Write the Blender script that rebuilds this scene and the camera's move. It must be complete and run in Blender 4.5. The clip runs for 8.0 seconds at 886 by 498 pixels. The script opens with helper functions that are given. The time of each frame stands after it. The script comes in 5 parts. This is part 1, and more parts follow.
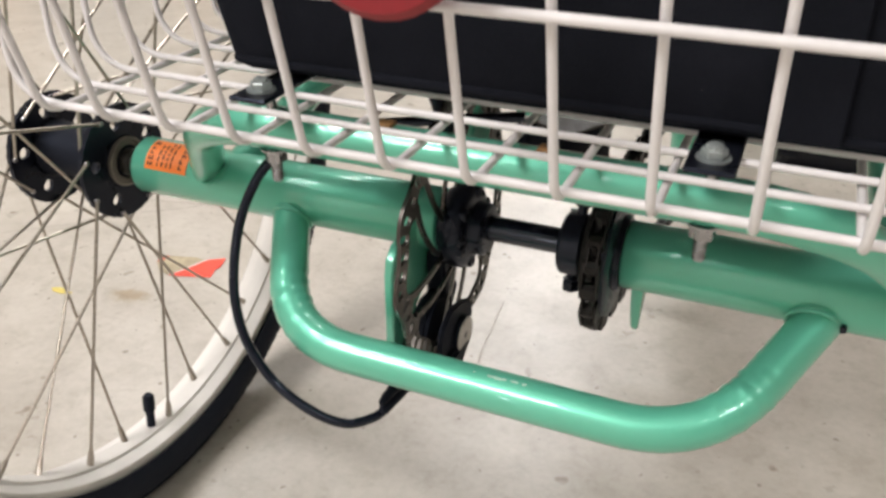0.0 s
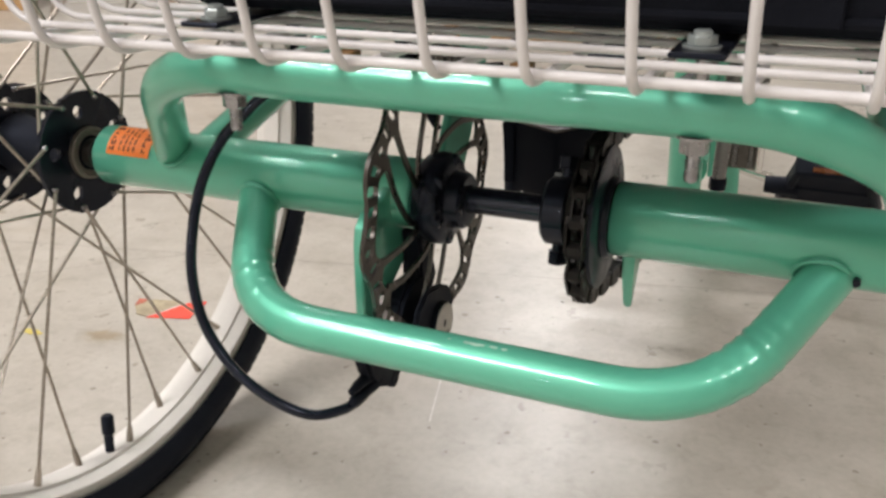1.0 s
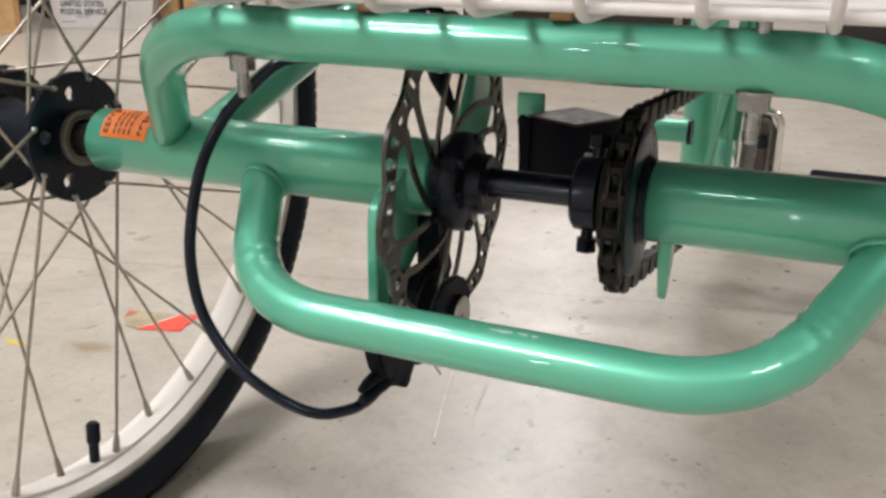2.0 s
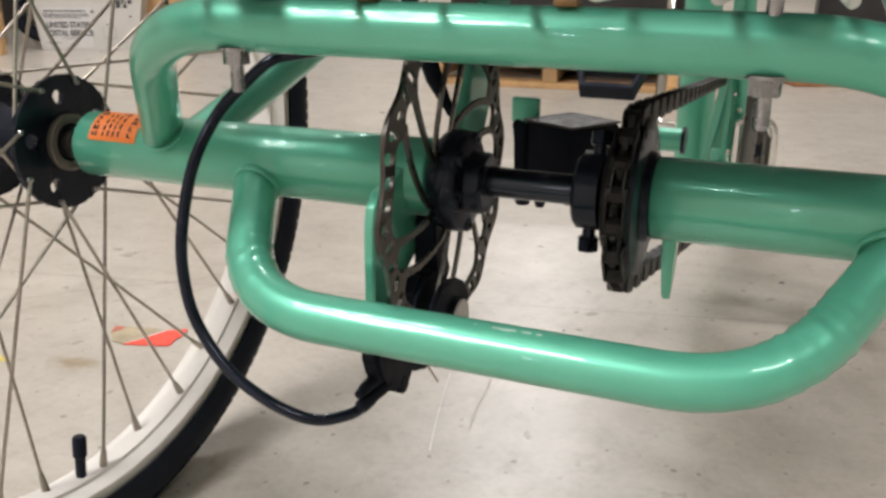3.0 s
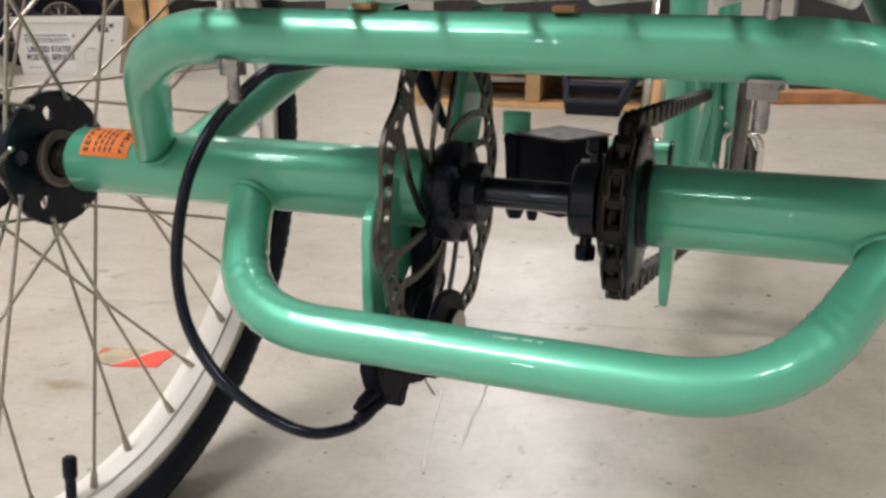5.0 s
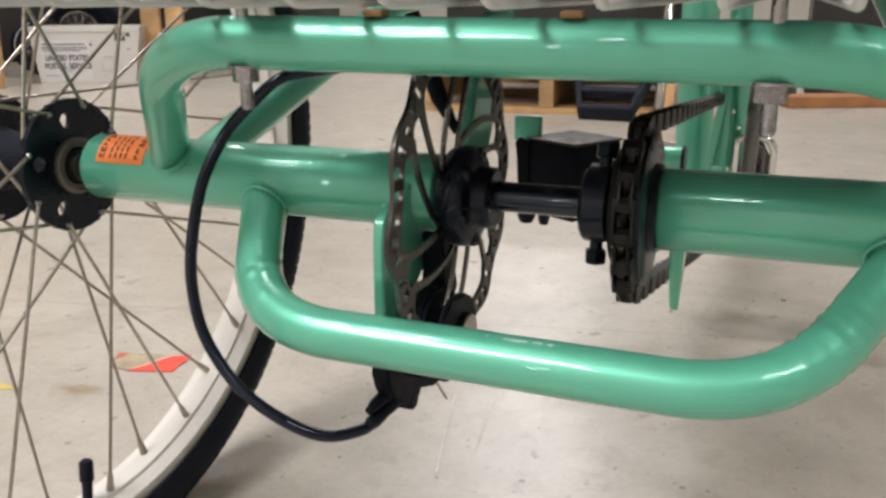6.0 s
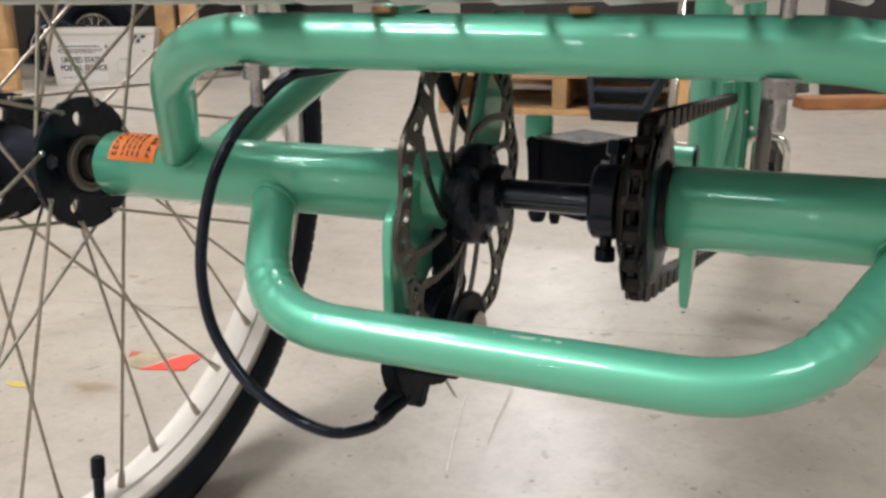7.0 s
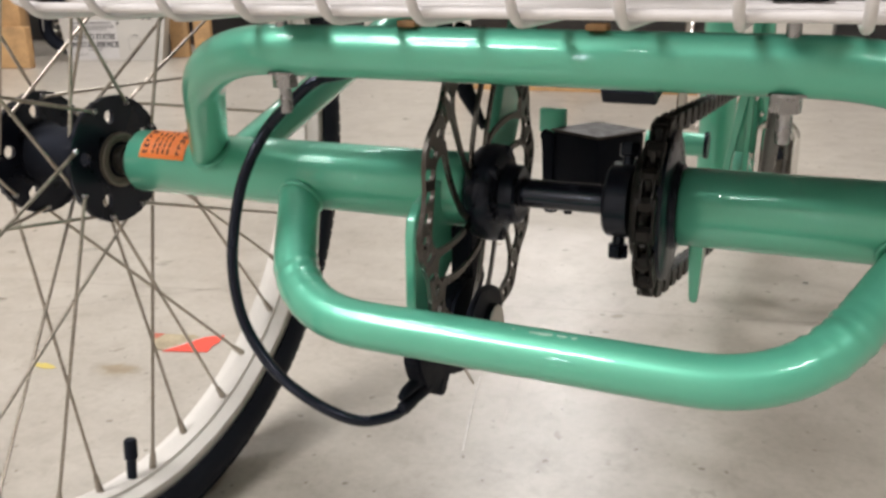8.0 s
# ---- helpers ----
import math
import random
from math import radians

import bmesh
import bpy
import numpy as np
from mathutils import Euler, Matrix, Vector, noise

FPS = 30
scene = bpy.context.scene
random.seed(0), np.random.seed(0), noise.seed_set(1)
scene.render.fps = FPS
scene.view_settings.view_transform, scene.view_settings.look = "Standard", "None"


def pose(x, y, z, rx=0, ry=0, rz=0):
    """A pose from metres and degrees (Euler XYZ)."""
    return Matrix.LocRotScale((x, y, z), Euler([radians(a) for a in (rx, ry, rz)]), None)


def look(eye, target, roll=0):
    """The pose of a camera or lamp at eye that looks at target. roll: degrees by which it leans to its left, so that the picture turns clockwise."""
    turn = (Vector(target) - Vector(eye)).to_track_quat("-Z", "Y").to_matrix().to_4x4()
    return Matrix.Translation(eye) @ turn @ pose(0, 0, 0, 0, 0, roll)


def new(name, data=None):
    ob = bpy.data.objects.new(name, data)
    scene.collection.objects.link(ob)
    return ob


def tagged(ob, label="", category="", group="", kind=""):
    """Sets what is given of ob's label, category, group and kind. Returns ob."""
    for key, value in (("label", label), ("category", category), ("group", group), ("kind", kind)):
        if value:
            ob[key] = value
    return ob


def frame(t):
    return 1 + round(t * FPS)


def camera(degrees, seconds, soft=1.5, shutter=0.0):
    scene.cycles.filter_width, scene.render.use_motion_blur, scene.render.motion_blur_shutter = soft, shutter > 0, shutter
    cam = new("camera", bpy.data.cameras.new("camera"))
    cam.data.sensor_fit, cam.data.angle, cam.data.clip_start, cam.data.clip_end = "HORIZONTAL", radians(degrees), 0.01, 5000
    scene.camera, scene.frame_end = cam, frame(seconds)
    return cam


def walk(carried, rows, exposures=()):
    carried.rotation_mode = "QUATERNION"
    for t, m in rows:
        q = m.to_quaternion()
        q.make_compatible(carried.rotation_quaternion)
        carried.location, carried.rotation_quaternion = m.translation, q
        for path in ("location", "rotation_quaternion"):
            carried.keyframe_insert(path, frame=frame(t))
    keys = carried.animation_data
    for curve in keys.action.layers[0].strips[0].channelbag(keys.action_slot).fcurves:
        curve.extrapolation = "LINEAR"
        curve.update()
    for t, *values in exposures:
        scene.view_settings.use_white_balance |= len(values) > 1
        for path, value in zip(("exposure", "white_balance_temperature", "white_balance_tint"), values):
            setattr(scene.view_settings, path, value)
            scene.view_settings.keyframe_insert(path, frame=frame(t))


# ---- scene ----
cam = camera(53.7, 8.0, soft=2.9, shutter=0.4)
PATH = [
    (0, (0.165, -0.402, 0.468), (-0.512, 1.213, -0.498), 0.2),
    (0.5, (0.174, -0.398, 0.419), (-0.572, 1.263, -0.407), 0.0),
    (1, (0.177, -0.394, 0.391), (-0.548, 1.313, -0.357), -0.1),
    (1.5, (0.166, -0.386, 0.373), (-0.554, 1.344, -0.328), 0.4),
    (2.8, (0.15, -0.376, 0.345), (-0.55, 1.387, -0.289), 0.8),
    (3, (0.149, -0.376, 0.345), (-0.545, 1.393, -0.278), 0.7),
    (3.5, (0.147, -0.378, 0.341), (-0.526, 1.405, -0.267), 1.0),
    (4, (0.144, -0.379, 0.336), (-0.525, 1.413, -0.249), 0.5),
    (4.5, (0.143, -0.378, 0.34), (-0.514, 1.42, -0.239), 0.4),
    (6, (0.146, -0.381, 0.34), (-0.551, 1.408, -0.223), -0.1),
    (6.5, (0.147, -0.381, 0.34), (-0.563, 1.404, -0.216), -0.3),
    (7, (0.148, -0.381, 0.338), (-0.577, 1.397, -0.22), -0.2),
    (7.5, (0.149, -0.383, 0.34), (-0.584, 1.397, -0.204), -0.5),
    (8, (0.149, -0.396, 0.354), (-0.59, 1.357, -0.263), -0.5),
]
walk(cam, [(t, look(eye, target, roll)) for t, eye, target, roll in PATH], [(0, 0.12), (0.5, 0.06), (1.0, 0.0), (8.0, 0.0)])

# ---- light ----
world = bpy.data.worlds.new("world")
scene.world = world
world.use_nodes = True
world.node_tree.nodes["Background"].inputs[0].default_value = (1.0, 0.93, 0.85, 1)
world.node_tree.nodes["Background"].inputs[1].default_value = 0.05

LAMP_POWER = 84.0
LAMP_COLOUR = (1.0, 0.97, 0.96)
CEILING_Z = 4.4


def tube_lamp(x, y, length=1.25, width=0.26):
    data = bpy.data.lights.new("lamp_light", "AREA")
    data.shape, data.size, data.size_y = "RECTANGLE", length, width
    data.energy, data.color = LAMP_POWER, LAMP_COLOUR
    ob = new("lamp_light", data)
    ob.matrix_basis = pose(x, y, CEILING_Z - 0.14)
    return ob


# place and share of the full power; shares set by eye to balance brightness
# the lamp at (-3.4, 3.4) is added to light the tote
LAMP_PLACES = [(-2.35, -2.35, 0.50), (-2.35, -2.95, 0.50), (2.3, -2.7, 0.60), (-2.1, -1.2, 0.80), (-3.4, 3.4, 0.60), (3.0, 1.1, 0.80), (-0.9, 2.1, 0.80), (-1.5, 5.2, 1.0), (-1.9, 7.2, 1.0), (-2.3, 9.2, 1.0)]
for lx, ly, share in LAMP_PLACES:
    tube_lamp(lx, ly).data.energy *= share
# added wide panel, unseen, standing in for broad soft light from behind the camera
FILL_PANEL = (-1.8, -3.8)
soft_light = tube_lamp(*FILL_PANEL, 1.8, 1.2)
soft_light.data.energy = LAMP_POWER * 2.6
# daylight in the small window behind the camera
day = bpy.data.lights.new("window_light", "AREA")
day.shape, day.size, day.energy, day.color = "SQUARE", 0.17, 7.0, (0.80, 0.90, 1.0)
new("window_light", day).matrix_basis = look((-1.45, -6.12, 1.75), (-1.45, 0.0, 1.3))


# ---- materials ----
def mat(name, colour, rough=0.5, metal=0.0, coat=0.0, var=0.08, scale=30.0, fine=400.0, bump=0.0, bump_scale=None, rough_var=0.1, per_object=0.0, dist=0.002, spec=0.5, coat_ior=1.5, coat_rough=0.03, tint=(1, 1, 1)):
    """A surface with variation at two scales, and a fine relief."""
    m = bpy.data.materials.new(name)
    m.use_nodes = True
    nt = m.node_tree
    n, l = nt.nodes, nt.links
    b = n["Principled BSDF"]
    b.inputs["Metallic"].default_value = metal
    b.inputs["Coat Weight"].default_value = coat
    b.inputs["Coat Roughness"].default_value = coat_rough
    b.inputs["Specular Tint"].default_value = (*tint, 1)
    b.inputs["Coat IOR"].default_value = coat_ior
    b.inputs["Specular IOR Level"].default_value = spec
    tc = n.new("ShaderNodeTexCoord")
    n1 = n.new("ShaderNodeTexNoise")
    n1.inputs["Scale"].default_value, n1.inputs["Detail"].default_value = scale, 4
    n2 = n.new("ShaderNodeTexNoise")
    n2.inputs["Scale"].default_value, n2.inputs["Detail"].default_value = fine, 2
    l.new(tc.outputs["Object"], n1.inputs["Vector"])
    l.new(tc.outputs["Object"], n2.inputs["Vector"])
    mix = n.new("ShaderNodeMath")
    mix.operation = "MULTIPLY_ADD"
    l.new(n2.outputs["Fac"], mix.inputs[0])
    mix.inputs[1].default_value = 0.4
    l.new(n1.outputs["Fac"], mix.inputs[2])
    ramp = n.new("ShaderNodeMapRange")
    ramp.inputs["From Min"].default_value, ramp.inputs["From Max"].default_value = 0.45, 0.95
    ramp.inputs["To Min"].default_value, ramp.inputs["To Max"].default_value = 1 - var, 1 + var
    l.new(mix.outputs[0], ramp.inputs["Value"])
    fac = ramp.outputs["Result"]
    if per_object:
        info = n.new("ShaderNodeObjectInfo")
        rr = n.new("ShaderNodeMapRange")
        rr.inputs["To Min"].default_value, rr.inputs["To Max"].default_value = 1 - per_object, 1 + per_object
        l.new(info.outputs["Random"], rr.inputs["Value"])
        mm = n.new("ShaderNodeMath")
        mm.operation = "MULTIPLY"
        l.new(fac, mm.inputs[0])
        l.new(rr.outputs["Result"], mm.inputs[1])
        fac = mm.outputs[0]
    sc = n.new("ShaderNodeVectorMath")
    sc.operation = "SCALE"
    sc.inputs[0].default_value = colour[:3]
    l.new(fac, sc.inputs["Scale"])
    l.new(sc.outputs[0], b.inputs["Base Color"])
    ro = n.new("ShaderNodeMapRange")
    ro.inputs["From Min"].default_value, ro.inputs["From Max"].default_value = 0.3, 0.7
    ro.inputs["To Min"].default_value, ro.inputs["To Max"].default_value = max(0.02, rough - rough_var), min(1, rough + rough_var)
    l.new(n1.outputs["Fac"], ro.inputs["Value"])
    l.new(ro.outputs["Result"], b.inputs["Roughness"])
    if bump:
        bp = n.new("ShaderNodeBump")
        bp.inputs["Strength"].default_value, bp.inputs["Distance"].default_value = bump, dist
        src = n2
        if bump_scale:
            src = n.new("ShaderNodeTexNoise")
            src.inputs["Scale"].default_value, src.inputs["Detail"].default_value = bump_scale, 5
            l.new(tc.outputs["Object"], src.inputs["Vector"])
        l.new(src.outputs["Fac"], bp.inputs["Height"])
        l.new(bp.outputs["Normal"], b.inputs["Normal"])
    return m


BLUED = (0.62, 0.72, 1.0)      # cool sheen of blackened parts
M_MINT = mat("mint_enamel", (0.120, 0.490, 0.340), rough=0.40, metal=0.34, spec=0.4, coat=0.90, coat_ior=1.5, coat_rough=0.02, var=0.06, scale=12, fine=1500, rough_var=0.04, bump=0.05, bump_scale=42)
M_WELD = mat("mint_weld", (0.125, 0.490, 0.343), rough=0.46, metal=0.22, coat=0.5, var=0.1, scale=150, bump=0.5, bump_scale=350)
M_BLACK = mat("black_metal", (0.008, 0.009, 0.014), tint=BLUED, spec=0.28, rough=0.32, metal=0.2, coat=0.2, var=0.3, scale=60)
M_BLACK_MATT = mat("black_plastic", (0.009, 0.010, 0.014), tint=BLUED, spec=0.18, rough=0.6, var=0.3, scale=50, bump=0.1)
M_RUBBER = mat("tyre_rubber", (0.009, 0.010, 0.014), tint=BLUED, spec=0.3, rough=0.7, var=0.3, scale=40, bump=0.2)
M_RIM = mat("white_rim", (0.68, 0.65, 0.615), rough=0.55, spec=0.3, var=0.05, scale=25, bump=0.03)
M_WIRE = mat("white_plastic_coat", (0.73, 0.70, 0.70), rough=0.42, coat=0.1, var=0.06, scale=40, bump=0.06, bump_scale=120)
M_SPOKE = mat("spoke_steel", (0.42, 0.38, 0.33), rough=0.35, metal=1.0, var=0.2, scale=60, per_object=0.2)
M_CHROME = mat("chrome", (0.75, 0.74, 0.72), rough=0.1, metal=1.0, var=0.06, rough_var=0.05)
M_ZINC = mat("zinc_bolt", (0.37, 0.365, 0.375), rough=0.26, metal=1.0, var=0.12, scale=120, bump=0.1)
M_ROTOR = mat("rotor_steel", (0.078, 0.071, 0.064), rough=0.30, metal=0.9, var=0.25, scale=50)
M_CHAIN = mat("oiled_chain", (0.015, 0.013, 0.012), rough=0.45, metal=0.7, var=0.4, scale=120)
M_SPROCKET = mat("dark_sprocket", (0.016, 0.015, 0.014), rough=0.45, metal=0.6, var=0.4, scale=80)
M_GLOSS = mat("gloss_black", (0.005, 0.006, 0.011), tint=BLUED, spec=0.35, rough=0.24, coat=0.40, coat_rough=0.05, var=0.2, rough_var=0.04)
M_CABLE = mat("cable_housing", (0.005, 0.006, 0.011), tint=BLUED, rough=0.20, coat=0.2, spec=0.35, var=0.2, scale=40)
M_BAG = mat("black_fabric", (0.0090, 0.0095, 0.0125), rough=0.95, spec=0.12, tint=BLUED, var=0.35, scale=20, fine=900, bump=0.35, bump_scale=25, dist=0.01)
M_STICKER = mat("orange_sticker", (0.85, 0.21, 0.03), rough=0.45, var=0.05, scale=60)
M_INK = mat("black_ink", (0.03, 0.02, 0.015), rough=0.6, var=0.1)
M_RED = mat("red_plastic", (0.22, 0.006, 0.012), rough=0.45, var=0.15)
M_AMBER = mat("amber_reflector", (0.14, 0.040, 0.009), rough=0.25, coat=0.4, var=0.2)
M_PINE = mat("pallet_pine", (0.46, 0.28, 0.13), rough=0.75, var=0.3, scale=14, fine=140, bump=0.3, per_object=0.2)
M_REDWOOD = mat("dark_timber", (0.34, 0.150, 0.060), rough=0.7, var=0.3, scale=14, fine=140, bump=0.3, per_object=0.15)
M_TOTE = mat("tote_plastic", (0.56, 0.54, 0.51), rough=0.5, var=0.05, scale=12)
M_CARTON = mat("brown_carton", (0.36, 0.23, 0.13), rough=0.85, var=0.12, scale=10)
M_DARKGOODS = mat("dark_wrap", (0.016, 0.015, 0.016), rough=0.5, var=0.4, scale=8)
M_WALL = mat("wall_paint", (0.55, 0.52, 0.47), rough=0.8, var=0.08, scale=1.5, fine=30)
M_CEIL = mat("ceiling_paint", (0.62, 0.60, 0.56), rough=0.85, var=0.05, scale=1.5, fine=30)
M_REDCARD = mat("red_card", (0.80, 0.07, 0.04), rough=0.6, var=0.1, scale=30)
M_CARDBACK = mat("card_print", (0.36, 0.30, 0.20), rough=0.6, var=0.35, scale=60)
M_FADED = mat("faded_red_card", (0.46, 0.13, 0.08), rough=0.6, var=0.3, scale=50)
M_YELLOW = mat("yellow_paint", (0.58, 0.47, 0.12), rough=0.6, var=0.2, scale=100)
M_BRASS = mat("brown_clip", (0.24, 0.13, 0.05), rough=0.5, var=0.3, scale=200)
M_RING = mat("bearing_steel", (0.20, 0.18, 0.15), rough=0.45, metal=0.5, var=0.2, scale=120)
M_GREY = mat("grey_steel", (0.17, 0.17, 0.165), rough=0.30, metal=1.0, var=0.2, scale=70)
M_NUT = mat("bright_zinc", (0.42, 0.46, 0.46), rough=0.35, metal=0.6, var=0.15, scale=120)
M_STUB = mat("dull_steel", (0.115, 0.105, 0.094), rough=0.38, metal=0.8, var=0.25, scale=120)
M_CAPGREY = mat("grey_adjuster", (0.55, 0.53, 0.50), rough=0.4, metal=0.5, var=0.15, scale=100)
M_LID = mat("scuffed_lid", (0.060, 0.050, 0.043), spec=0.3, rough=0.5, var=0.5, scale=120, bump=0.5, bump_scale=260, rough_var=0.2)
M_BOX = mat("black_housing", (0.005, 0.0055, 0.008), tint=BLUED, spec=0.08, rough=0.5, var=0.3, scale=60, bump=0.1)
M_CRACK = mat("hairline", (0.455, 0.420, 0.378), rough=0.9, var=0.2, scale=60)
M_SCUFF = mat("scuffed_paint", (0.40, 0.60, 0.50), rough=0.45, var=0.2, scale=200)
M_CHALK = mat("chalk_line", (0.62, 0.60, 0.57), rough=0.9, var=0.2, scale=120)
M_JOINT = mat("joint_filler", (0.335, 0.305, 0.265), rough=0.9, var=0.2, scale=40)


def floor_material():
    m = bpy.data.materials.new("sealed_concrete")
    m.use_nodes = True
    nt = m.node_tree
    n, l = nt.nodes, nt.links
    b = n["Principled BSDF"]
    tc = n.new("ShaderNodeTexCoord")

    def tex(scale, detail=5, rough=0.55, dist=0.0):
        t = n.new("ShaderNodeTexNoise")
        t.inputs["Scale"].default_value, t.inputs["Detail"].default_value = scale, detail
        t.inputs["Roughness"].default_value, t.inputs["Distortion"].default_value = rough, dist
        l.new(tc.outputs["Object"], t.inputs["Vector"])
        return t.outputs["Fac"]

    def ramp(src, a, c, ca, cb):
        r = n.new("ShaderNodeValToRGB")
        r.color_ramp.elements[0].position, r.color_ramp.elements[1].position = a, c
        r.color_ramp.elements[0].color, r.color_ramp.elements[1].color = (*ca, 1), (*cb, 1)
        l.new(src, r.inputs[0])
        return r.outputs[0]

    def mul(a, c):
        x = n.new("ShaderNodeMix")
        x.data_type, x.blend_type = "RGBA", "MULTIPLY"
        x.inputs[0].default_value = 1.0
        l.new(a, x.inputs[6])
        l.new(c, x.inputs[7])
        return x.outputs[2]

    base = ramp(tex(2.2, 6), 0.3, 0.7, (0.412, 0.378, 0.333), (0.520, 0.482, 0.430))
    mid = ramp(tex(14, 8, 0.65), 0.32, 0.62, (0.82, 0.81, 0.79), (1, 1, 1))
    fine = ramp(tex(160, 3), 0.3, 0.6, (0.92, 0.92, 0.91), (1, 1, 1))
    spots = ramp(tex(42, 2, 0.4), 0.24, 0.30, (0.62, 0.58, 0.52), (1, 1, 1))
    stain = ramp(tex(3.6, 4, 0.5, 0.6), 0.27, 0.36, (0.80, 0.74, 0.66), (1, 1, 1))
    scuff = ramp(tex(34, 9, 0.72, 0.4), 0.36, 0.50, (0.88, 0.87, 0.85), (1, 1, 1))
    specks = ramp(tex(120, 2, 0.3), 0.235, 0.27, (0.55, 0.52, 0.48), (1, 1, 1))
    # one brown spill near the wheel, with a ragged edge
    mp = n.new("ShaderNodeMapping")
    mp.vector_type = "TEXTURE"
    mp.inputs["Location"].default_value, mp.inputs["Scale"].default_value = (-0.418, 0.167, 0.0), (0.054, 0.030, 1.0)
    l.new(tc.outputs["Object"], mp.inputs["Vector"])
    far = n.new("ShaderNodeVectorMath")
    far.operation = "LENGTH"
    l.new(mp.outputs["Vector"], far.inputs[0])
    edge = n.new("ShaderNodeMath")
    edge.operation = "ADD"
    l.new(far.outputs["Value"], edge.inputs[0])
    l.new(tex(55, 5, 0.6), edge.inputs[1])
    spill = ramp(edge.outputs[0], 0.75, 1.0, (0.74, 0.65, 0.52), (1, 1, 1))
    spill_node = spill.node
    spill_node.color_ramp.elements[0].position, spill_node.color_ramp.elements[1].position = 0.62, 0.98
    c = mul(mul(mul(mul(mul(mul(mul(base, mid), fine), spots), stain), scuff), specks), spill)
    l.new(c, b.inputs["Base Color"])
    r = n.new("ShaderNodeMapRange")
    r.inputs["To Min"].default_value, r.inputs["To Max"].default_value = 0.20, 0.42
    l.new(tex(22, 7, 0.6), r.inputs["Value"])
    l.new(r.outputs["Result"], b.inputs["Roughness"])
    bp = n.new("ShaderNodeBump")
    bp.inputs["Strength"].default_value, bp.inputs["Distance"].default_value = 0.12, 0.002
    l.new(tex(70, 8, 0.7), bp.inputs["Height"])
    l.new(bp.outputs["Normal"], b.inputs["Normal"])
    return m


M_FLOOR = floor_material()


# ---- mesh helpers ----
def mesh_of(name, bm, material, smooth=True, angle=40):
    me = bpy.data.meshes.new(name)
    bmesh.ops.recalc_face_normals(bm, faces=bm.faces)
    if smooth:
        for e in bm.edges:
            if len(e.link_faces) == 2 and e.calc_face_angle(0) > radians(angle):
                e.smooth = False
        for f in bm.faces:
            f.smooth = True
    bm.to_mesh(me)
    bm.free()
    me.materials.append(material)
    return me


def thing(name, at, label, category, group="", kind=""):
    ob = new(name)
    ob.matrix_basis = Matrix.Translation(at)
    ob.empty_display_size = 0.02
    return tagged(ob, label, category, group, kind)


def world_of(ob):
    m = ob.matrix_basis.copy()
    while ob.parent:
        m = ob.parent.matrix_basis @ ob.matrix_parent_inverse @ m
        ob = ob.parent
    return m


def place(name, me, parent, m=None, label=""):
    """A mesh given in world places (or moved by m), as a part under its parent."""
    ob = new(name, me)
    if parent is not None:
        ob.parent = parent
        ob.matrix_parent_inverse = world_of(parent).inverted()
    if m is not None:
        ob.matrix_basis = m
    return tagged(ob, label)


def part(name, bm, material, parent, label="", smooth=True, angle=40):
    return place(name, mesh_of(name, bm, material, smooth, angle), parent, None, label)


def group_part(name, parent, label=""):
    return place(name, None, parent, None, label)


def solo(name, bm, material, label, category, group="", kind="", smooth=True, angle=40):
    return tagged(place(name, mesh_of(name, bm, material, smooth, angle), None), label, category, group, kind)


def fillet(points, radius, steps=8):
    """A polyline with its inner corners rounded."""
    pts = [Vector(p) for p in points]
    out = [pts[0]]
    for i in range(1, len(pts) - 1):
        a, b, c = pts[i - 1], pts[i], pts[i + 1]
        u, v = (a - b), (c - b)
        r = radius[i - 1] if isinstance(radius, (list, tuple)) else radius
        r = min(r, u.length * 0.48, v.length * 0.48)
        p, q = b + u.normalized() * r, b + v.normalized() * r
        for k in range(steps + 1):
            s = k / steps
            out.append(p * (1 - s) ** 2 + b * 2 * s * (1 - s) + q * s * s)
    out.append(pts[-1])
    return out


def spline(points, steps=8):
    """A smooth line through the points."""
    p = [Vector(q) for q in points]
    p = [p[0] * 2 - p[1]] + p + [p[-1] * 2 - p[-2]]
    out = []
    for i in range(1, len(p) - 2):
        a, b, c, d = p[i - 1], p[i], p[i + 1], p[i + 2]
        for k in range(steps):
            t = k / steps
            out.append(0.5 * ((2 * b) + (c - a) * t + (2 * a - 5 * b + 4 * c - d) * t * t + (3 * b - a - 3 * c + d) * t ** 3))
    out.append(p[-2])
    return out


def sweep(bm, points, r, seg=20, closed=False, cap=True, squash=None):
    """A round rod along a line; r: a radius, or one for each point."""
    pts = [Vector(p) for p in points]
    n = len(pts)
    rings, up = [], None
    for i, p in enumerate(pts):
        if closed:
            d = pts[(i + 1) % n] - pts[i - 1]
        else:
            d = pts[min(i + 1, n - 1)] - pts[max(i - 1, 0)]
        d.normalize()
        if up is None:
            up = d.orthogonal().normalized()
        up = (up - d * up.dot(d)).normalized()
        side = d.cross(up)
        rr = r[i] if isinstance(r, (list, tuple)) else r
        ring = []
        for k in range(seg):
            a = 2 * math.pi * k / seg
            v = up * math.cos(a) * rr + side * math.sin(a) * rr
            if squash:
                v = squash(v, i / (n - 1))
            ring.append(bm.verts.new(p + v))
        rings.append(ring)
    for i in range(n if closed else n - 1):
        a, b = rings[i], rings[(i + 1) % n]
        for k in range(seg):
            bm.faces.new((a[k], a[(k + 1) % seg], b[(k + 1) % seg], b[k]))
    if cap and not closed:
        bm.faces.new(rings[0][::-1])
        bm.faces.new(rings[-1])
    return bm


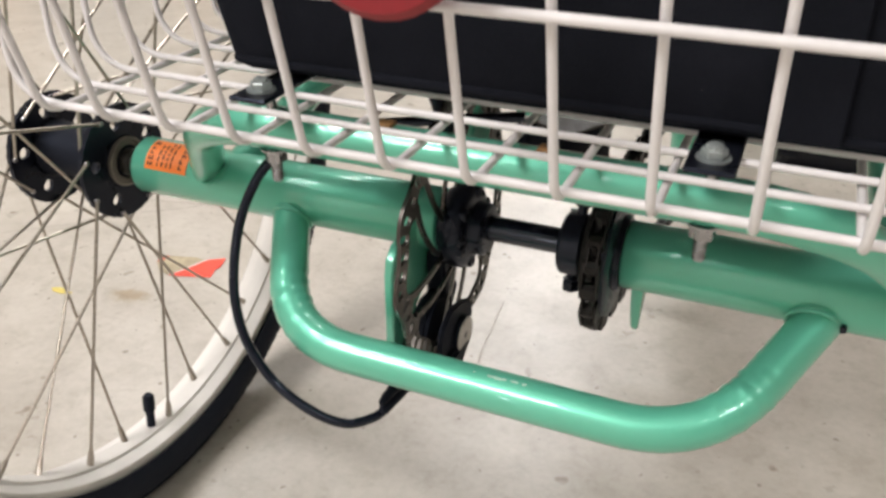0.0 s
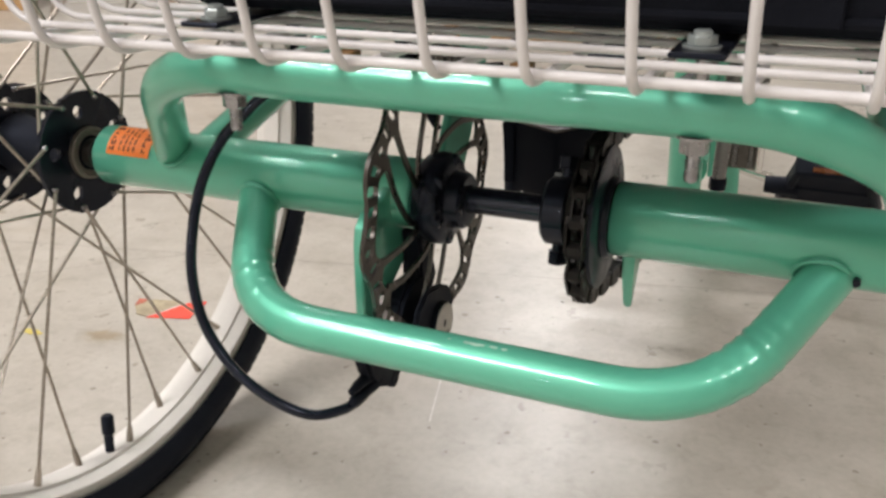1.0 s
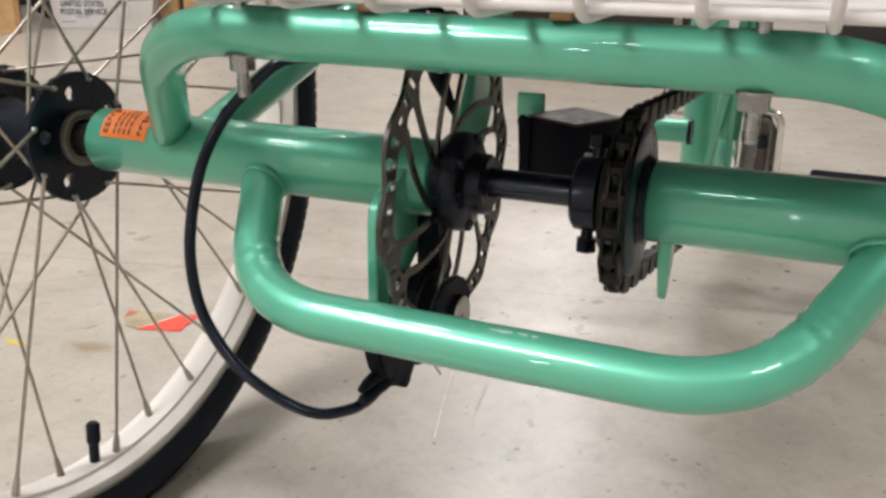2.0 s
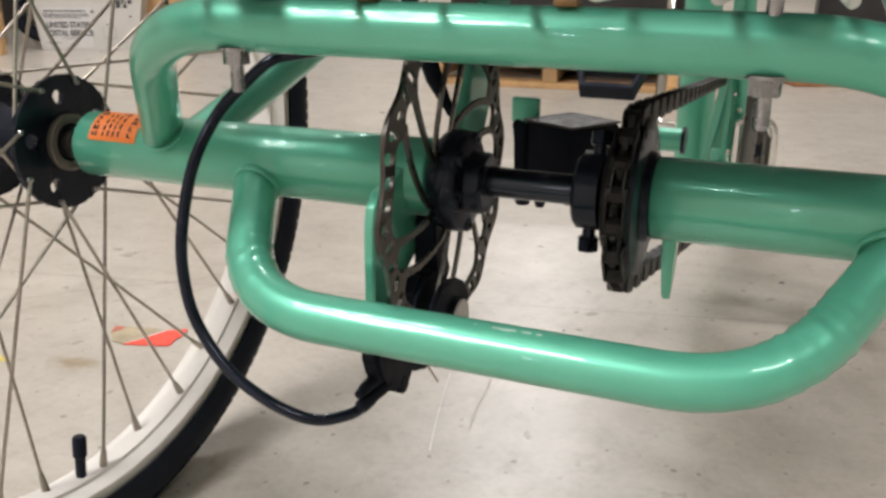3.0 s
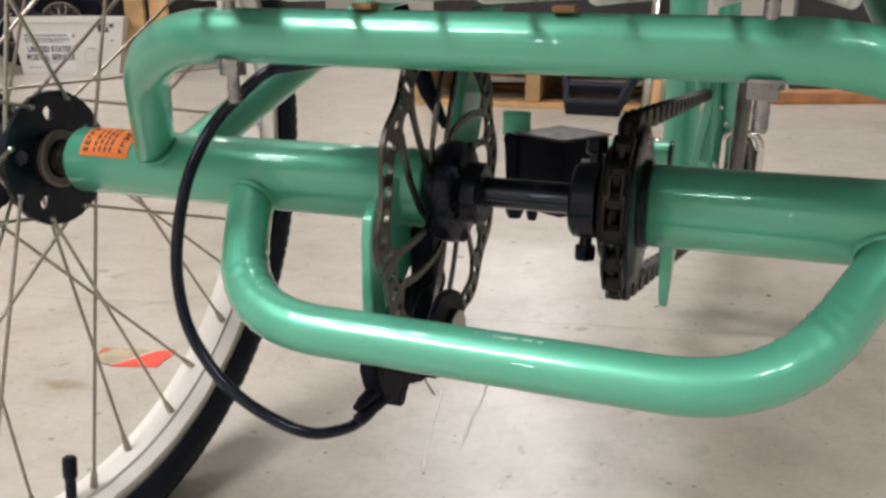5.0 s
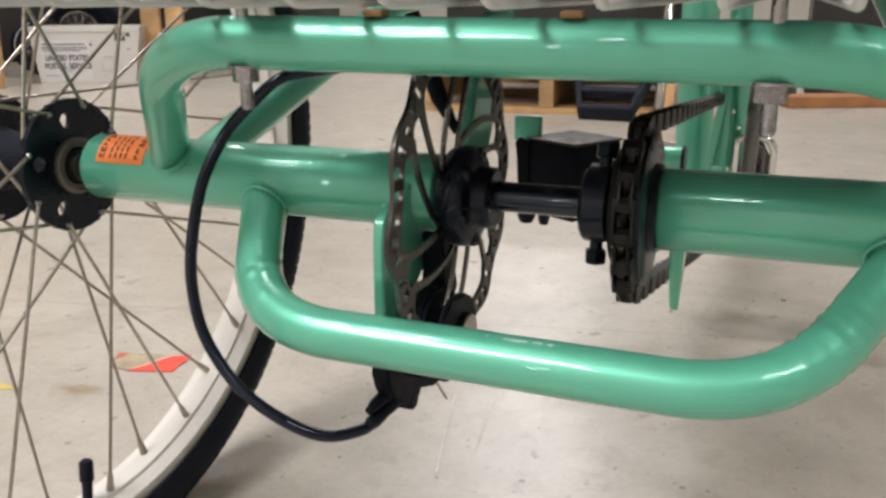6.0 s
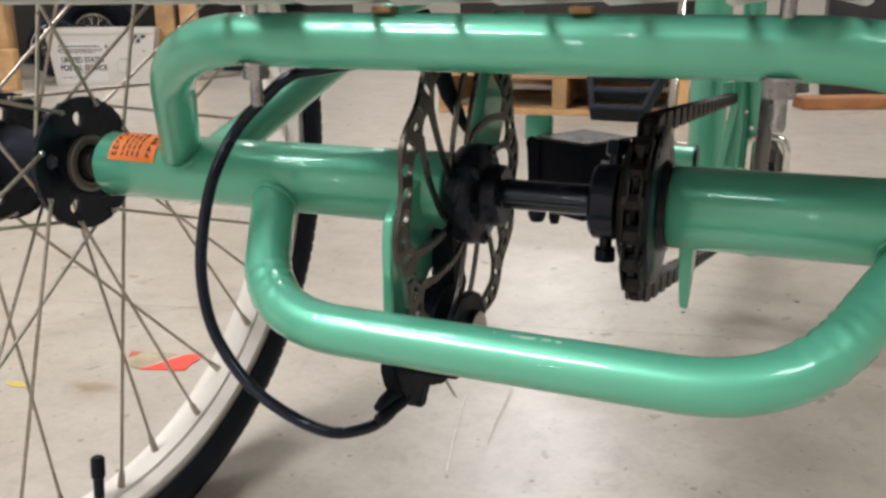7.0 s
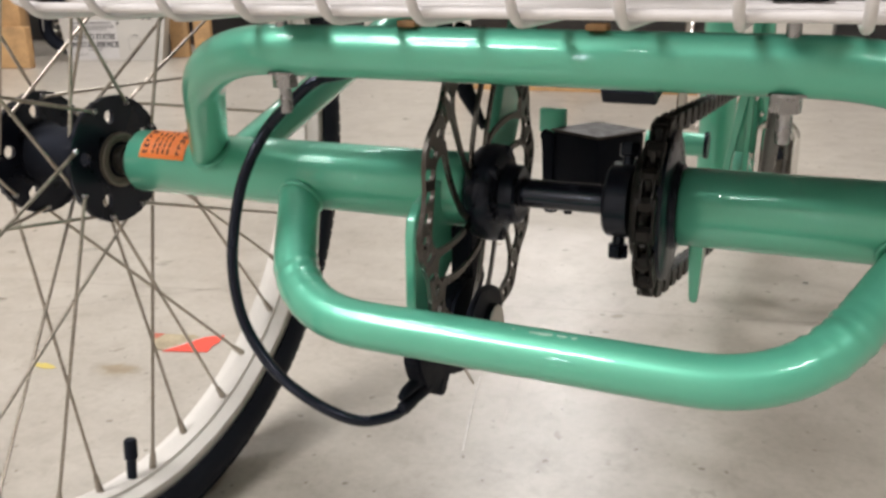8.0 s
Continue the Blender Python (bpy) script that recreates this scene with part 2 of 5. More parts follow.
def lathe_x(bm, profile, cy, cz, seg=48, close=False, rise=None):
    """Turns a profile of (x, radius) round the line along x through (cy, cz), which may rise towards x."""
    rings = []
    level = cz
    for x, r in profile:
        cz = level + (rise(x) if rise else 0.0)
        if r < 1e-5:
            rings.append([bm.verts.new((x, cy, cz))])
        else:
            rings.append([bm.verts.new((x, cy + r * math.cos(2 * math.pi * k / seg), cz + r * math.sin(2 * math.pi * k / seg))) for k in range(seg)])
    pairs = list(zip(rings, rings[1:])) + ([(rings[-1], rings[0])] if close else [])
    for a, b in pairs:
        for k in range(seg):
            j = (k + 1) % seg
            if len(a) == 1 and len(b) == 1:
                continue
            if len(a) == 1:
                bm.faces.new((a[0], b[j], b[k]))
            elif len(b) == 1:
                bm.faces.new((a[k], a[j], b[0]))
            else:
                bm.faces.new((a[k], a[j], b[j], b[k]))
    return bm


def block(bm, lo, hi, bevel=0.0, m=None, segs=2):
    """A box from corner to corner with rounded edges."""
    new_verts = bmesh.ops.create_cube(bm, size=1)["verts"]
    s = [hi[i] - lo[i] for i in range(3)]
    c = [(hi[i] + lo[i]) / 2 for i in range(3)]
    for v in new_verts:
        v.co = Vector((v.co.x * s[0] + c[0], v.co.y * s[1] + c[1], v.co.z * s[2] + c[2]))
    if bevel:
        edges = list({e for v in new_verts for e in v.link_edges})
        res = bmesh.ops.bevel(bm, geom=edges, offset=bevel, segments=segs, affect="EDGES", profile=0.5)
        new_verts = list({v for f in res["faces"] for v in f.verts} | {v for v in new_verts if v.is_valid})
    if m is not None:
        bmesh.ops.transform(bm, matrix=m, verts=new_verts)
    return bm


def prism(bm, outline, axis, lo, hi):
    """A flat plate: an outline in the other two axes, from lo to hi along axis."""
    def at(p, w):
        return {"x": (w, p[0], p[1]), "y": (p[0], w, p[1]), "z": (p[0], p[1], w)}[axis]
    a = [bm.verts.new(at(p, lo)) for p in outline]
    b = [bm.verts.new(at(p, hi)) for p in outline]
    bm.faces.new(a[::-1])
    bm.faces.new(b)
    for i in range(len(a)):
        j = (i + 1) % len(a)
        bm.faces.new((a[i], a[j], b[j], b[i]))
    return bm


def rod(bm, a, b, r, seg=12):
    return sweep(bm, [a, b], r, seg)


def hexagon(bm, centre, r, z0, z1, turn=0.0):
    out = [(centre[0] + r * math.cos(radians(60 * k + turn)), centre[1] + r * math.sin(radians(60 * k + turn))) for k in range(6)]
    return prism(bm, out, "z", z0, z1)


# ---- the room ----
FLOOR_X, FLOOR_Y = (-7.0, 6.0), (-6.0, 12.0)
bm = bmesh.new()
block(bm, (FLOOR_X[0], FLOOR_Y[0], -0.15), (FLOOR_X[1], FLOOR_Y[1], 0.0))
solo("floor", bm, M_FLOOR, "sealed grey concrete warehouse floor with faint stains", "floor", kind="structure", smooth=False)
bm = bmesh.new()
block(bm, (FLOOR_X[0], FLOOR_Y[0], CEILING_Z), (FLOOR_X[1], FLOOR_Y[1], CEILING_Z + 0.15))
solo("ceiling", bm, M_CEIL, "plain pale painted warehouse ceiling", "ceiling", kind="structure", smooth=False)
for nm, lo, hi in (("wall_north", (-7.2, 12.0, -0.15), (6.2, 12.2, 4.55)), ("wall_west", (-7.2, -6.0, -0.15), (-7.0, 12.0, 4.55)), ("wall_east", (6.0, -6.0, -0.15), (6.2, 12.0, 4.55))):
    bm = bmesh.new()
    block(bm, lo, hi)
    solo(nm, bm, M_WALL, "plain beige painted warehouse wall", "wall", kind="structure", smooth=False)

bm = bmesh.new()
for lo, hi in (((-7.2, -6.2, -0.15), (-1.66, -6.0, 4.55)), ((-1.24, -6.2, -0.15), (6.2, -6.0, 4.55)), ((-1.66, -6.2, -0.15), (-1.24, -6.0, 1.54)), ((-1.66, -6.2, 1.96), (-1.24, -6.0, 4.55))):
    block(bm, lo, hi)
solo("wall_south", bm, M_WALL, "plain beige painted warehouse wall", "wall", kind="structure", smooth=False)
window = thing("window_1", (-1.45, -6.0, 1.54), "small square window in the warehouse wall", "window", kind="structure")
for lo, hi in (((-1.66, -6.08, 1.54), (-1.64, -6.03, 1.96)), ((-1.26, -6.08, 1.54), (-1.24, -6.03, 1.96)), ((-1.64, -6.08, 1.54), (-1.26, -6.03, 1.56)), ((-1.64, -6.08, 1.94), (-1.26, -6.03, 1.96))):
    bm = bmesh.new()
    block(bm, lo, hi, 0.002, segs=1)
    part("window_frame", bm, M_TOTE, window, smooth=False)

# ---- strip lamps on the ceiling ----
def ceiling_lamp(x, y):
    t = thing("ceiling_lamp", (x, y, CEILING_Z), "long white fluorescent strip lamp on the ceiling", "lamp", "ceiling strip lamps")
    bm = bmesh.new()
    prism(bm, [(y - 0.16, CEILING_Z - 0.09), (y + 0.16, CEILING_Z - 0.09), (y + 0.11, CEILING_Z), (y - 0.11, CEILING_Z)], "x", x - 0.66, x + 0.66)
    part("housing", bm, M_TOTE, t, smooth=False)
    return t


for lx, ly, share in LAMP_PLACES:
    ceiling_lamp(lx, ly)
# housing for the added soft light; no such panel is known here
panel = thing("fill_panel", (*FILL_PANEL, CEILING_Z), "added fill light panel on the ceiling, unseen", "lamp")
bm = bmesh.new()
block(bm, (FILL_PANEL[0] - 0.94, FILL_PANEL[1] - 0.64, CEILING_Z - 0.09), (FILL_PANEL[0] + 0.94, FILL_PANEL[1] + 0.64, CEILING_Z - 0.002), 0.01, segs=1)
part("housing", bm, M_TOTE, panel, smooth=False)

# ---- the tricycle ----
AY, AZ = -0.006, 0.249          # the rear axle's line


def axle_rise(x):
    """The axle stands a third of a degree out of level."""
    return 0.006 * (x + 0.16)


WZ = 0.2450                     # the wheel's middle, a little lower under its load
MID = 0.046                     # the frame's middle
trike = thing("tricycle", (MID, 0.0, 0.0), "mint green cargo tricycle, rear axle with disc brake and chain drive", "tricycle")


def axle_tube(x0, x1):
    bm = bmesh.new()
    r, b = 0.0176, 0.0018
    lathe_x(bm, [(x0 + 0.02, 0.0135), (x0 + 0.001, 0.0138), (x0, 0.0148), (x0 + 0.0006, r - 0.0008), (x0 + b, r), (x1 - b, r), (x1 - 0.0006, r - 0.0008), (x1, 0.0148), (x1 - 0.001, 0.0138), (x1 - 0.02, 0.0135)], AY, AZ, 56, rise=axle_rise)
    return part("axle_tube", bm, M_MINT, trike)


tube_left = axle_tube(-0.2020, 0.001)
tube_right = axle_tube(0.100, 0.305)

def even(points, step=0.004):
    """The same line in even short steps."""
    out = [points[0]]
    for a, b in zip(points, points[1:]):
        k = max(1, round((b - a).length / step))
        out += [a.lerp(b, i / k) for i in range(1, k + 1)]
    return out


SCUFFS = [(0.0545, 0.0640, 72, 88), (0.0660, 0.0700, 74, 86), (0.0715, 0.0745, 74, 84), (0.0470, 0.0484, 76, 84)]
# rear bumper bow
def in_plane(points, y1, z1):
    """Places in the plane through the axle's line and the line (y1, z1): x, and the way out from the axle."""
    d = Vector((0, y1 - AY, z1 - AZ)).normalized()
    return [Vector((x, AY, AZ)) + d * o for x, o in points]


bow_path = fillet(in_plane([(-0.0915, 0.012), (-0.0600, 0.087), (0.1575, 0.0880), (0.1960, 0.012)], -0.080, 0.203), [0.040, 0.043], 14)
def ripple(v, s):
    """Wrinkles that the bending left on the inner side of both bends."""
    e = min(s, 1 - s)
    w = math.exp(-((e - 0.16) / 0.055) ** 2)
    inner = 0.5 + 0.5 * (1 if s < 0.5 else -1) * v.x / 0.0107
    return v * (1 + w * (0.35 + 0.65 * inner) * (0.052 * math.sin(e * 330 + v.y * 330) + 0.026 * math.sin(e * 190 + v.z * 200)))


bm = bmesh.new()
sweep(bm, even(bow_path, 0.0022), 0.0107, 28, squash=ripple)
bumper = part("bumper_bow", bm, M_MINT, trike)

# pale scuffs worn into the paint along the bumper's top
rnd = random.Random(8)
for x0, x1, a0, a1 in SCUFFS:
    bm = bmesh.new()
    n = 12
    rows = []
    for k in range(n + 1):
        x = x0 + (x1 - x0) * k / n
        f = math.sin(math.pi * min(max(k / n, 0.06), 0.94)) ** 0.5
        lo, hi = a0 + (1 - f) * 5 + rnd.uniform(0, 3), a1 - (1 - f) * 5 - rnd.uniform(0, 3)
        rows.append([bm.verts.new((x, -0.0807 - (0.0107 + lift) * math.cos(radians(a)), 0.2025 + (0.0107 + lift) * math.sin(radians(a)))) for a, lift in ((lo, 0.00002), (lo, 0.0002), ((lo + hi) / 2, 0.0002), (hi, 0.0002), (hi, 0.00002))])
    for a, b in zip(rows, rows[1:]):
        for i in range(4):
            bm.faces.new((a[i], a[i + 1], b[i + 1], b[i]))
    part("scuff", bm, M_SCUFF, bumper, "pale worn scuff in the paint")

# rack bow over the axle, its legs dented flat towards the middle
rack_plane = in_plane([(-0.1475, 0.012), (-0.0970, 0.1035), (0.1890, 0.1035), (0.2395, 0.012)], -0.080, 0.3212)
rack_path = fillet(rack_plane, 0.040, 14)


def dent(v, s):
    """Flattens the leg's inner side near the axle."""
    w = min(1.0, max(0.0, (0.21 - min(s, 1 - s)) / 0.05)) if min(s, 1 - s) < 0.21 else 0.0
    n = Vector((0.88 if s < 0.5 else -0.88, -0.47, 0.0)).normalized()
    over = v.dot(n) - 0.0016
    if w and over > 0:
        v = v - n * over * w
    return v


bm = bmesh.new()
sweep(bm, even(rack_path), 0.0104, 28, squash=dent)
part("rack_bow", bm, M_MINT, trike, angle=30)


def weld(p, normal, r, thick=0.0017, stretch=1.0):
    n = Vector(normal).normalized()
    u = Vector((1, 0, 0))
    u = (u - n * u.dot(n)).normalized()
    v = n.cross(u)
    pts = [Vector(p) + u * r * math.cos(a) + v * r * stretch * math.sin(a) for a in [2 * math.pi * k / 40 for k in range(40)]]
    bm = bmesh.new()
    sweep(bm, pts, [thick * (1 + 0.22 * math.sin(k * 2.7)) for k in range(40)], 8, closed=True)
    return part("weld", bm, M_WELD, trike)


for wx, (wy, wz) in ((-0.0885, (-0.080, 0.203)), (0.1915, (-0.080, 0.203))):
    d = Vector((0, wy - AY, wz - AZ)).normalized()
    weld(Vector((wx, AY, AZ + axle_rise(wx))) + d * 0.0178, d, 0.0112, 0.0011)
for wx in (-0.1440, 0.2360):
    d = Vector((0, -0.074, 0.0722)).normalized()
    weld(Vector((wx, AY, AZ + axle_rise(wx))) + d * 0.0174, d, 0.0104, 0.0010)


# small black plug in the right tube
bm = bmesh.new()
sweep(bm, [(0.2050, -0.0185, 0.2435), (0.2050, -0.0238, 0.2420)], [0.0024, 0.0020], 12)
part("plug", bm, M_BLACK, tube_right, "small black plug")

# stays forward to the seat tube
def stay(x0, x1):
    bm = bmesh.new()
    sweep(bm, [(x0 - (0.004 if x0 < 0 else -0.004), -0.012, 0.2535), (x1, 0.5, 0.462)], 0.0102, 18)
    return part("stay", bm, M_MINT, trike)


stay(-0.132, -0.058)
stay(0.224, 0.150)


# orange sticker on the tube's end, with lines of print
def on_tube(x, a, lift):
    r = 0.0176 + lift
    return Vector((x, AY - r * math.cos(a), AZ + r * math.sin(a)))


def tube_patch(bm, x0, x1, a0, a1, lift, n=8):
    for k in range(n):
        a, b = a0 + (a1 - a0) * k / n, a0 + (a1 - a0) * (k + 1) / n
        q = [bm.verts.new(on_tube(x, c, lift)) for x, c in ((x0, a), (x1, a), (x1, b), (x0, b))]
        p = [bm.verts.new(on_tube(x, c, lift - 0.0002)) for x, c in ((x0, a), (x1, a), (x1, b), (x0, b))]
        bm.faces.new(q)
        bm.faces.new(p[::-1])
        for i in range(4):
            j = (i + 1) % 4
            bm.faces.new((p[i], p[j], q[j], q[i]))
    bmesh.ops.remove_doubles(bm, verts=bm.verts, dist=1e-6)
    return bm


S0, S1, SA, SB = -0.1900, -0.1600, radians(19), radians(86)
bm = tube_patch(bmesh.new(), S0, S1, SA, SB, 0.0005)
sticker = part("sticker", bm, M_STICKER, tube_left, "orange warning sticker with lines of black print", smooth=False)
rnd = random.Random(3)
for u0, u1, heavy in ((0.07, 0.17, True), (0.29, 0.315, False), (0.40, 0.425, False), (0.51, 0.535, False), (0.62, 0.645, False), (0.82, 0.92, True)):
    bm = bmesh.new()
    x0, x1 = S0 + (S1 - S0) * u0, S0 + (S1 - S0) * u1
    a = SA + 0.14
    while a < SB - 0.2:
        w = rnd.uniform(0.10, 0.16) if heavy else rnd.uniform(0.08, 0.20)
        c, xm = min(a + w, SB - 0.12), (x0 + x1) / 2
        if heavy:
            q = (x1 - x0) * 0.28
            tube_patch(bm, x0, x0 + q, a, c, 0.0009, 2)
            if rnd.random() < 0.7:
                tube_patch(bm, x1 - q, x1, a, c, 0.0009, 2)
            e = a if rnd.random() < 0.5 else c - 0.04
            tube_patch(bm, x0 + q, x1 - q, e, e + 0.04, 0.0009, 2)
        else:
            tube_patch(bm, x0, x1, a, c, 0.0009, 2)
        a += w + 0.07
    part("print_line", bm, M_INK, sticker, smooth=False)

# ---- left rear wheel ----
wheel = group_part("wheel", trike, "spoked wheel with white rim and black tyre")
WX = -0.2252
bm = bmesh.new()
prof = []
for k in range(25):
    a = radians(-215 + 250 * k / 24)
    prof.append((WX + 0.0235 * math.cos(a), 0.2236 - 0.0205 * math.sin(a)))
lathe_x(bm, prof, AY, WZ, 96)
tyre = part("tyre", bm, M_RUBBER, wheel)
# tread knobs along both shoulders
knob_bm = bmesh.new()
block(knob_bm, (-0.0060, -0.0038, -0.0012), (0.0060, 0.0038, 0.0012), 0.0004, segs=1)
knob_me = mesh_of("tread_knob", knob_bm, M_RUBBER, smooth=False)
bmk = bmesh.new()
for k in range(168):
    for sx, off in ((1, 0.0), (-1, 0.5), (0, 0.25)):
        a = 2 * math.pi * (k + off) / 168
        m = Matrix.Translation((WX, AY, WZ)) @ Matrix.Rotation(a, 4, "X") @ pose(sx * 0.0135, 0, 0.2430 - abs(sx) * 0.0022, 0, sx * 36, 0)
        v0 = len(bmk.verts)
        bmk.from_mesh(knob_me)
        bmk.verts.ensure_lookup_table()
        bmesh.ops.transform(bmk, matrix=m, verts=bmk.verts[v0:])
tread = part("tread", bmk, M_RUBBER, tyre, smooth=False)
tagged(tread, kind="stuff")

bm = bmesh.new()
half = [(0.0150, 0.2145), (0.0158, 0.2150), (0.0165, 0.2140), (0.0165, 0.2078), (0.0161, 0.2070), (0.0074, 0.2046), (0.0068, 0.2026)]
rimp = half + [(0.0, 0.2020)] + [(-x, r) for x, r in half[::-1]] + [(-0.012, 0.2090), (0, 0.2070), (0.012, 0.2090)]
lathe_x(bm, [(WX + x, r) for x, r in rimp], AY, WZ, 120, close=True)
part("rim", bm, M_RIM, wheel, "white painted rim", angle=18)

# hub with two drilled flanges
HX0, HX1 = -0.2220, -0.2790
FR = 0.0368
HZ = 0.2478
bm = bmesh.new()
lathe_x(bm, [(HX0 + 0.004, 0.0), (HX0 + 0.004, 0.010), (HX0 + 0.002, 0.0105), (HX0 + 0.002, 0.0165), (HX0 - 0.004, 0.019), (HX0 - 0.010, 0.0165), (HX1 + 0.010, 0.0165), (HX1 + 0.004, 0.019), (HX1 - 0.002, 0.0165), (HX1 - 0.002, 0.0)], AY, HZ, 40)
part("hub", bm, M_BLACK_MATT, wheel, "black hub shell")


def flange(x):
    bm = bmesh.new()
    t = 0.0016
    # five cells of a drilled disc, one round each hole
    cells = 5
    for c in range(cells):
        a0 = 2 * math.pi * (c + 0.35 - 0.5) / cells
        a1 = 2 * math.pi * (c + 0.35 + 0.5) / cells
        am = (a0 + a1) / 2
        steps = 16
        outline = [(0.0168 * math.cos(a0 + (a1 - a0) * k / steps), 0.0168 * math.sin(a0 + (a1 - a0) * k / steps)) for k in range(steps + 1)]
        outline += [((FR + 0.0004 * math.cos((a0 + (a1 - a0) * k / steps) * 36)) * math.cos(a0 + (a1 - a0) * k / steps), (FR + 0.0004 * math.cos((a0 + (a1 - a0) * k / steps) * 36)) * math.sin(a0 + (a1 - a0) * k / steps)) for k in range(steps, -1, -1)]
        hc = (0.0255 * math.cos(am), 0.0255 * math.sin(am))
        ring = []
        for k in range(len(outline)):
            d = Vector((outline[k][0] - hc[0], outline[k][1] - hc[1]))
            d.normalize()
            ring.append((hc[0] + d.x * 0.0040, hc[1] + d.y * 0.0040))
        fo = [bm.verts.new((x + t, AY + p[0], HZ + p[1])) for p in outline]
        fi = [bm.verts.new((x + t, AY + p[0], HZ + p[1])) for p in ring]
        bo = [bm.verts.new((x - t, AY + p[0], HZ + p[1])) for p in outline]
        bi = [bm.verts.new((x - t, AY + p[0], HZ + p[1])) for p in ring]
        m = len(outline)
        for k in range(m):
            j = (k + 1) % m
            bm.faces.new((fo[k], fo[j], fi[j], fi[k]))
            bm.faces.new((bo[j], bo[k], bi[k], bi[j]))
            bm.faces.new((fi[k], fi[j], bi[j], bi[k]))
            if k > steps and k < m - 1:
                bm.faces.new((fo[j], fo[k], bo[k], bo[j]))
    bmesh.ops.remove_doubles(bm, verts=bm.verts, dist=2e-6)
    return part("hub_flange", bm, M_BLACK, wheel, "drilled black hub flange", angle=30)


flange(HX0)
flange(HX1)
# bearing seat and axle stub next to the tube's end
bm = bmesh.new()
lathe_x(bm, [(HX0 + 0.002, 0.0158), (HX0 + 0.0046, 0.0158), (HX0 + 0.0052, 0.0152), (HX0 + 0.0052, 0.0136), (HX0 + 0.0040, 0.0132), (HX0 + 0.0040, 0.0124), (HX0 + 0.0046, 0.0120), (HX0 + 0.0046, 0.0110), (HX0 + 0.0020, 0.0106)], AY, HZ, 48, close=True)
part("bearing", bm, M_RING, wheel, "brassy grey bearing ring")
bm = bmesh.new()
lathe_x(bm, [(HX0 + 0.0022, 0.0122), (HX0 + 0.0030, 0.0112), (HX0 + 0.0030, 0.0)], AY, HZ, 40)
part("bearing_seal", bm, M_STUB, wheel)
bm = bmesh.new()
lathe_x(bm, [(HX1 - 0.012, 0.0), (HX1 - 0.012, 0.006), (HX0, 0.0068), (HX0 + 0.0050, 0.0088), (HX0 + 0.0100, 0.0088), (HX0 + 0.0106, 0.0076), (-0.2, 0.0076), (-0.2, 0.0)], AY, HZ, 32)
part("axle_stub", bm, M_STUB, wheel, "dull dark steel axle stub")

# spokes, crossed three times, and their nipples
SPOKES = 32
NIP_A0 = radians(-45.6)
spoke_bm = bmesh.new()
sweep(spoke_bm, [(0, 0, 0), (0, 0, 1)], 0.00105, 8)
spoke_me = mesh_of("spoke", spoke_bm, M_SPOKE)
nip_bm = bmesh.new()
sweep(nip_bm, [(0, 0, 0.0), (0, 0, 0.0045), (0, 0, 0.0095), (0, 0, 0.0125)], [0.0026, 0.0022, 0.0019, 0.0013], 8)
nip_me = mesh_of("nipple", nip_bm, M_SPOKE)
head_bm = bmesh.new()
lathe_x(head_bm, [(-0.0036, 0.0), (-0.0032, 0.0014), (-0.0020, 0.0019), (0.0020, 0.0019), (0.0032, 0.0014), (0.0036, 0.0)], 0, 0, 10)
head_me = mesh_of("spoke_head", head_bm, M_ZINC)
for k in range(SPOKES):
    side = k % 2
    lead = 1 if (k // 2) % 2 == side else -1
    ar = NIP_A0 - 2 * math.pi * k / SPOKES
    ah = ar + radians(72 if lead > 0 else -40)
    fx = HX0 if side == 0 else HX1
    hubp = Vector((fx + (0.0022 if (k // 2) % 2 else -0.0022), AY + 0.0335 * math.cos(ah), HZ + 0.0335 * math.sin(ah)))
    rimp_ = Vector((WX + (0.003 if side == 0 else -0.003), AY + 0.2035 * math.cos(ar), WZ + 0.2035 * math.sin(ar)))
    d = hubp - rimp_
    q = d.to_track_quat("Z", "Y").to_matrix().to_4x4()
    place("spoke", spoke_me, wheel, Matrix.Translation(rimp_) @ q @ Matrix.Diagonal((1, 1, d.length, 1)))
    place("nipple", nip_me, wheel, Matrix.Translation(rimp_) @ q)
    place("spoke_head", head_me, wheel, Matrix.Translation((fx, AY + 0.0335 * math.cos(ah), HZ + 0.0335 * math.sin(ah))))

# tyre valve with its cap
VA = radians(-95.0)
vdir = Vector((0, math.cos(VA), math.sin(VA)))
vb = Vector((WX, AY, WZ)) + vdir * 0.2035
bm = bmesh.new()
sweep(bm, [vb, vb - vdir * 0.016], 0.0031, 14)
valve = part("valve", bm, M_RUBBER, wheel, "black rubber valve stem")
bm = bmesh.new()
sweep(bm, [vb - vdir * 0.0145, vb - vdir * 0.0150, vb - vdir * 0.0265, vb - vdir * 0.0280], [0.0036, 0.0042, 0.0042, 0.0030], 16)
part("valve_cap", bm, M_BLACK_MATT, valve, "ribbed black valve cap")

# ---- disc brake ----
RX = 0.0068


def on_disc(r, deg):
    return Vector((RX, AY + r * math.cos(radians(deg)), AZ + r * math.sin(radians(deg))))


def drilled(bm, outline, hole, x0, x1, skip=()):
    """A plate between x0 and x1 with one hole; the outline's edges in skip stay open to the next plate."""
    n = len(outline)
    rings = [[bm.verts.new((x, p[0], p[1])) for p in ps] for ps in (outline, hole) for x in (x0, x1)]
    o0, o1, h0, h1 = rings
    for k in range(n):
        j = (k + 1) % n
        bm.faces.new((o1[k], o1[j], h1[j], h1[k]))
        bm.faces.new((o0[j], o0[k], h0[k], h0[j]))
        bm.faces.new((h1[k], h1[j], h0[j], h0[k]))
        if k not in skip:
            bm.faces.new((o1[j], o1[k], o0[k], o0[j]))


